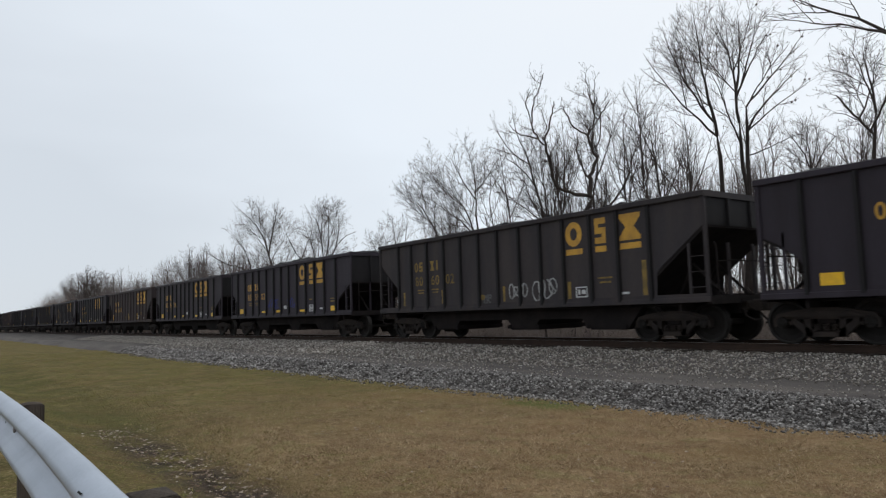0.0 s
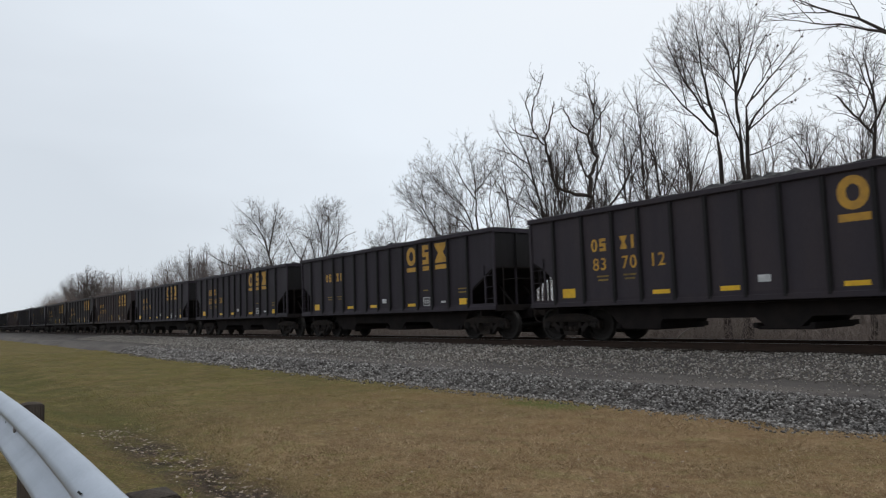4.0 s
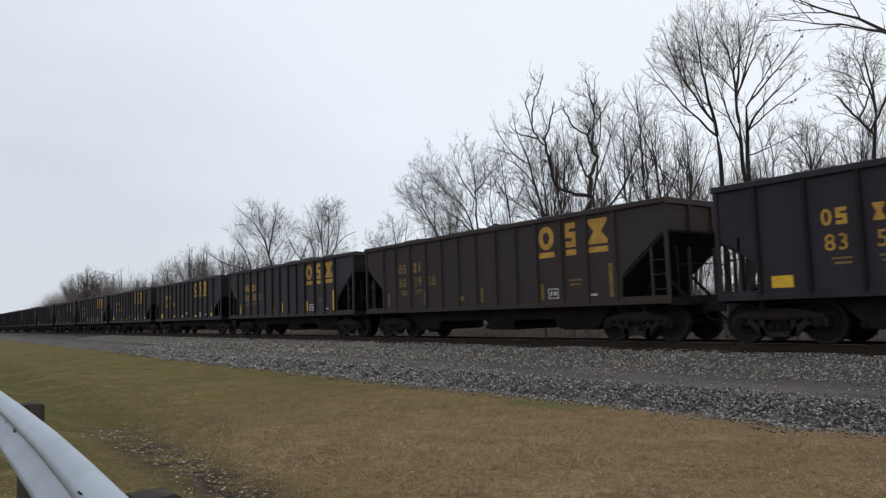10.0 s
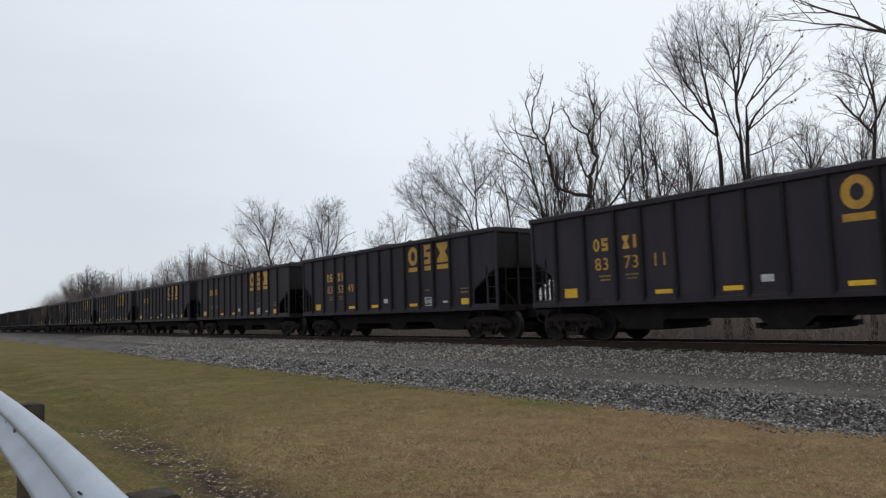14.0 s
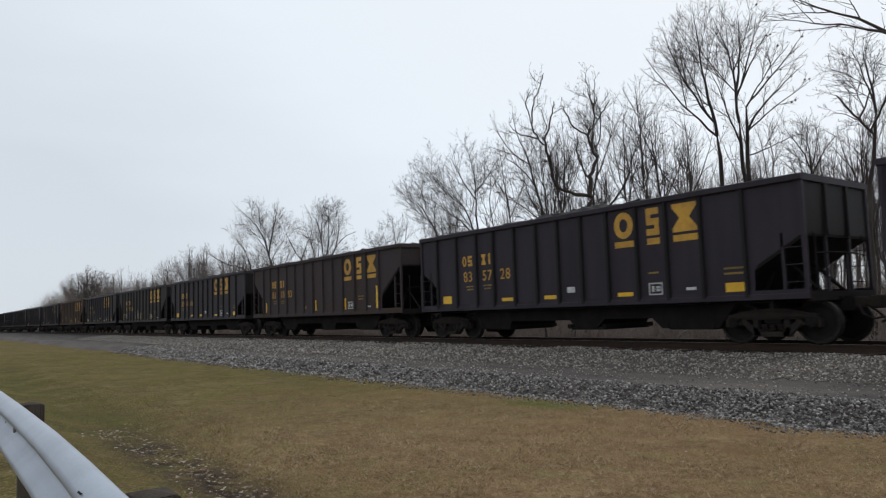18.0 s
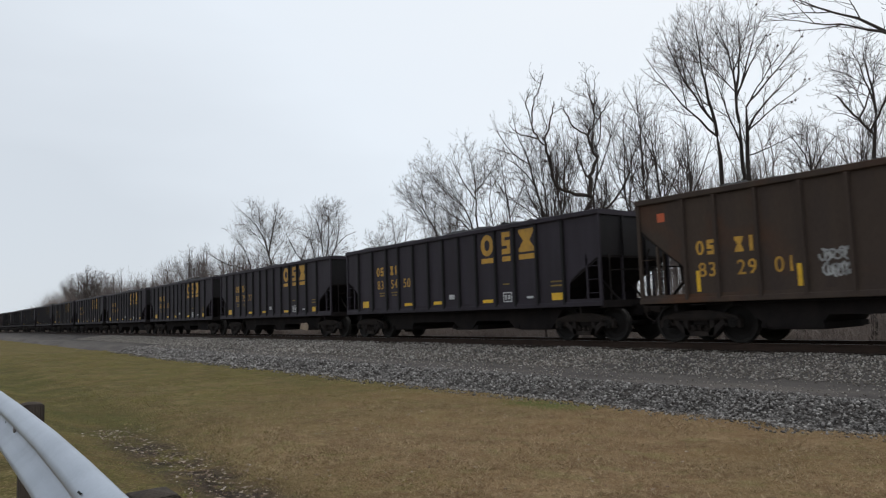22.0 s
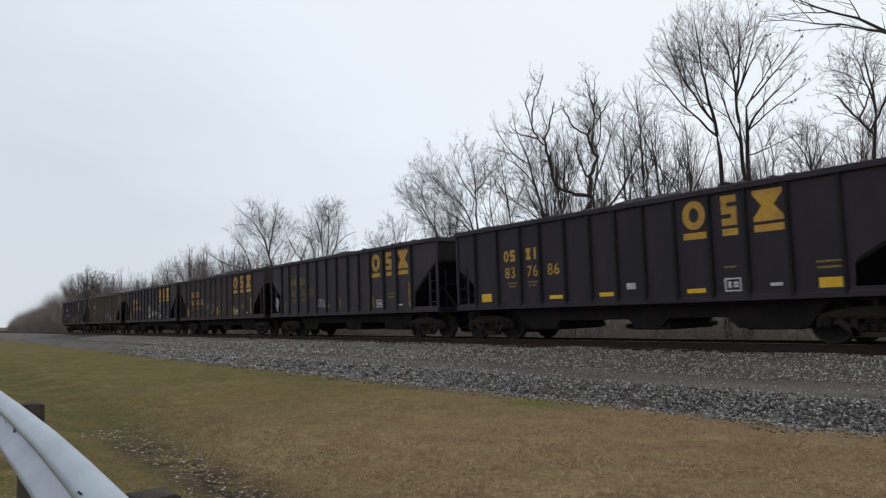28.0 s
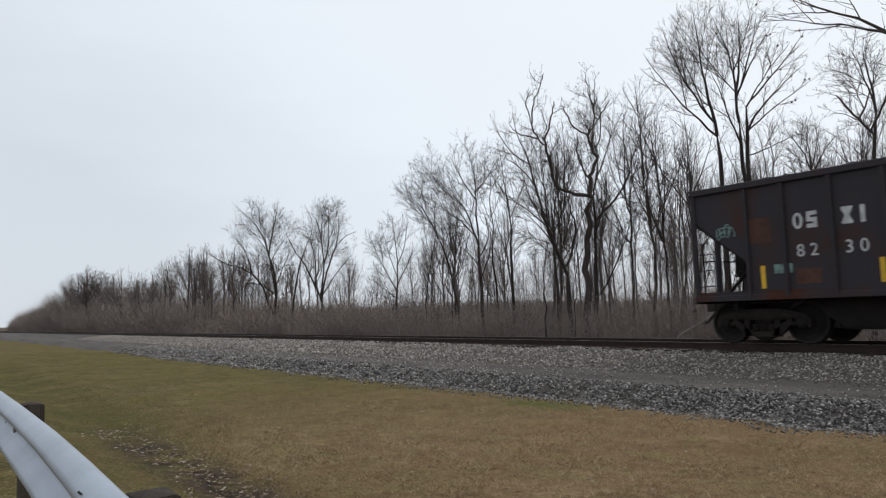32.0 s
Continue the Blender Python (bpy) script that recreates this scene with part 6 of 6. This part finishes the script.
def motions():
    for car, x in CARS:
        walk(car, [(0.0, pose(x, TRACK_Y, 0)), (16.0, pose(x + 16 * SPEED, TRACK_Y, 0)), (32.0, pose(x + 32 * SPEED, TRACK_Y, 0))])
    # all wheels roll alike: one path of turns, row by row, carried by every axle
    roll = math.degrees(SPEED / WHEEL_R) / FPS
    first = WHEELSETS[0]
    walk(first, [(i / FPS, pose(0, 0, 0, 0, (roll * i) % 360, 0)) for i in range(32 * FPS + 1)])
    for w in WHEELSETS[1:]:
        w.rotation_mode = "QUATERNION"
        keys = w.animation_data_create()
        keys.action = first.animation_data.action
        keys.action_slot = first.animation_data.action_slot


motions()
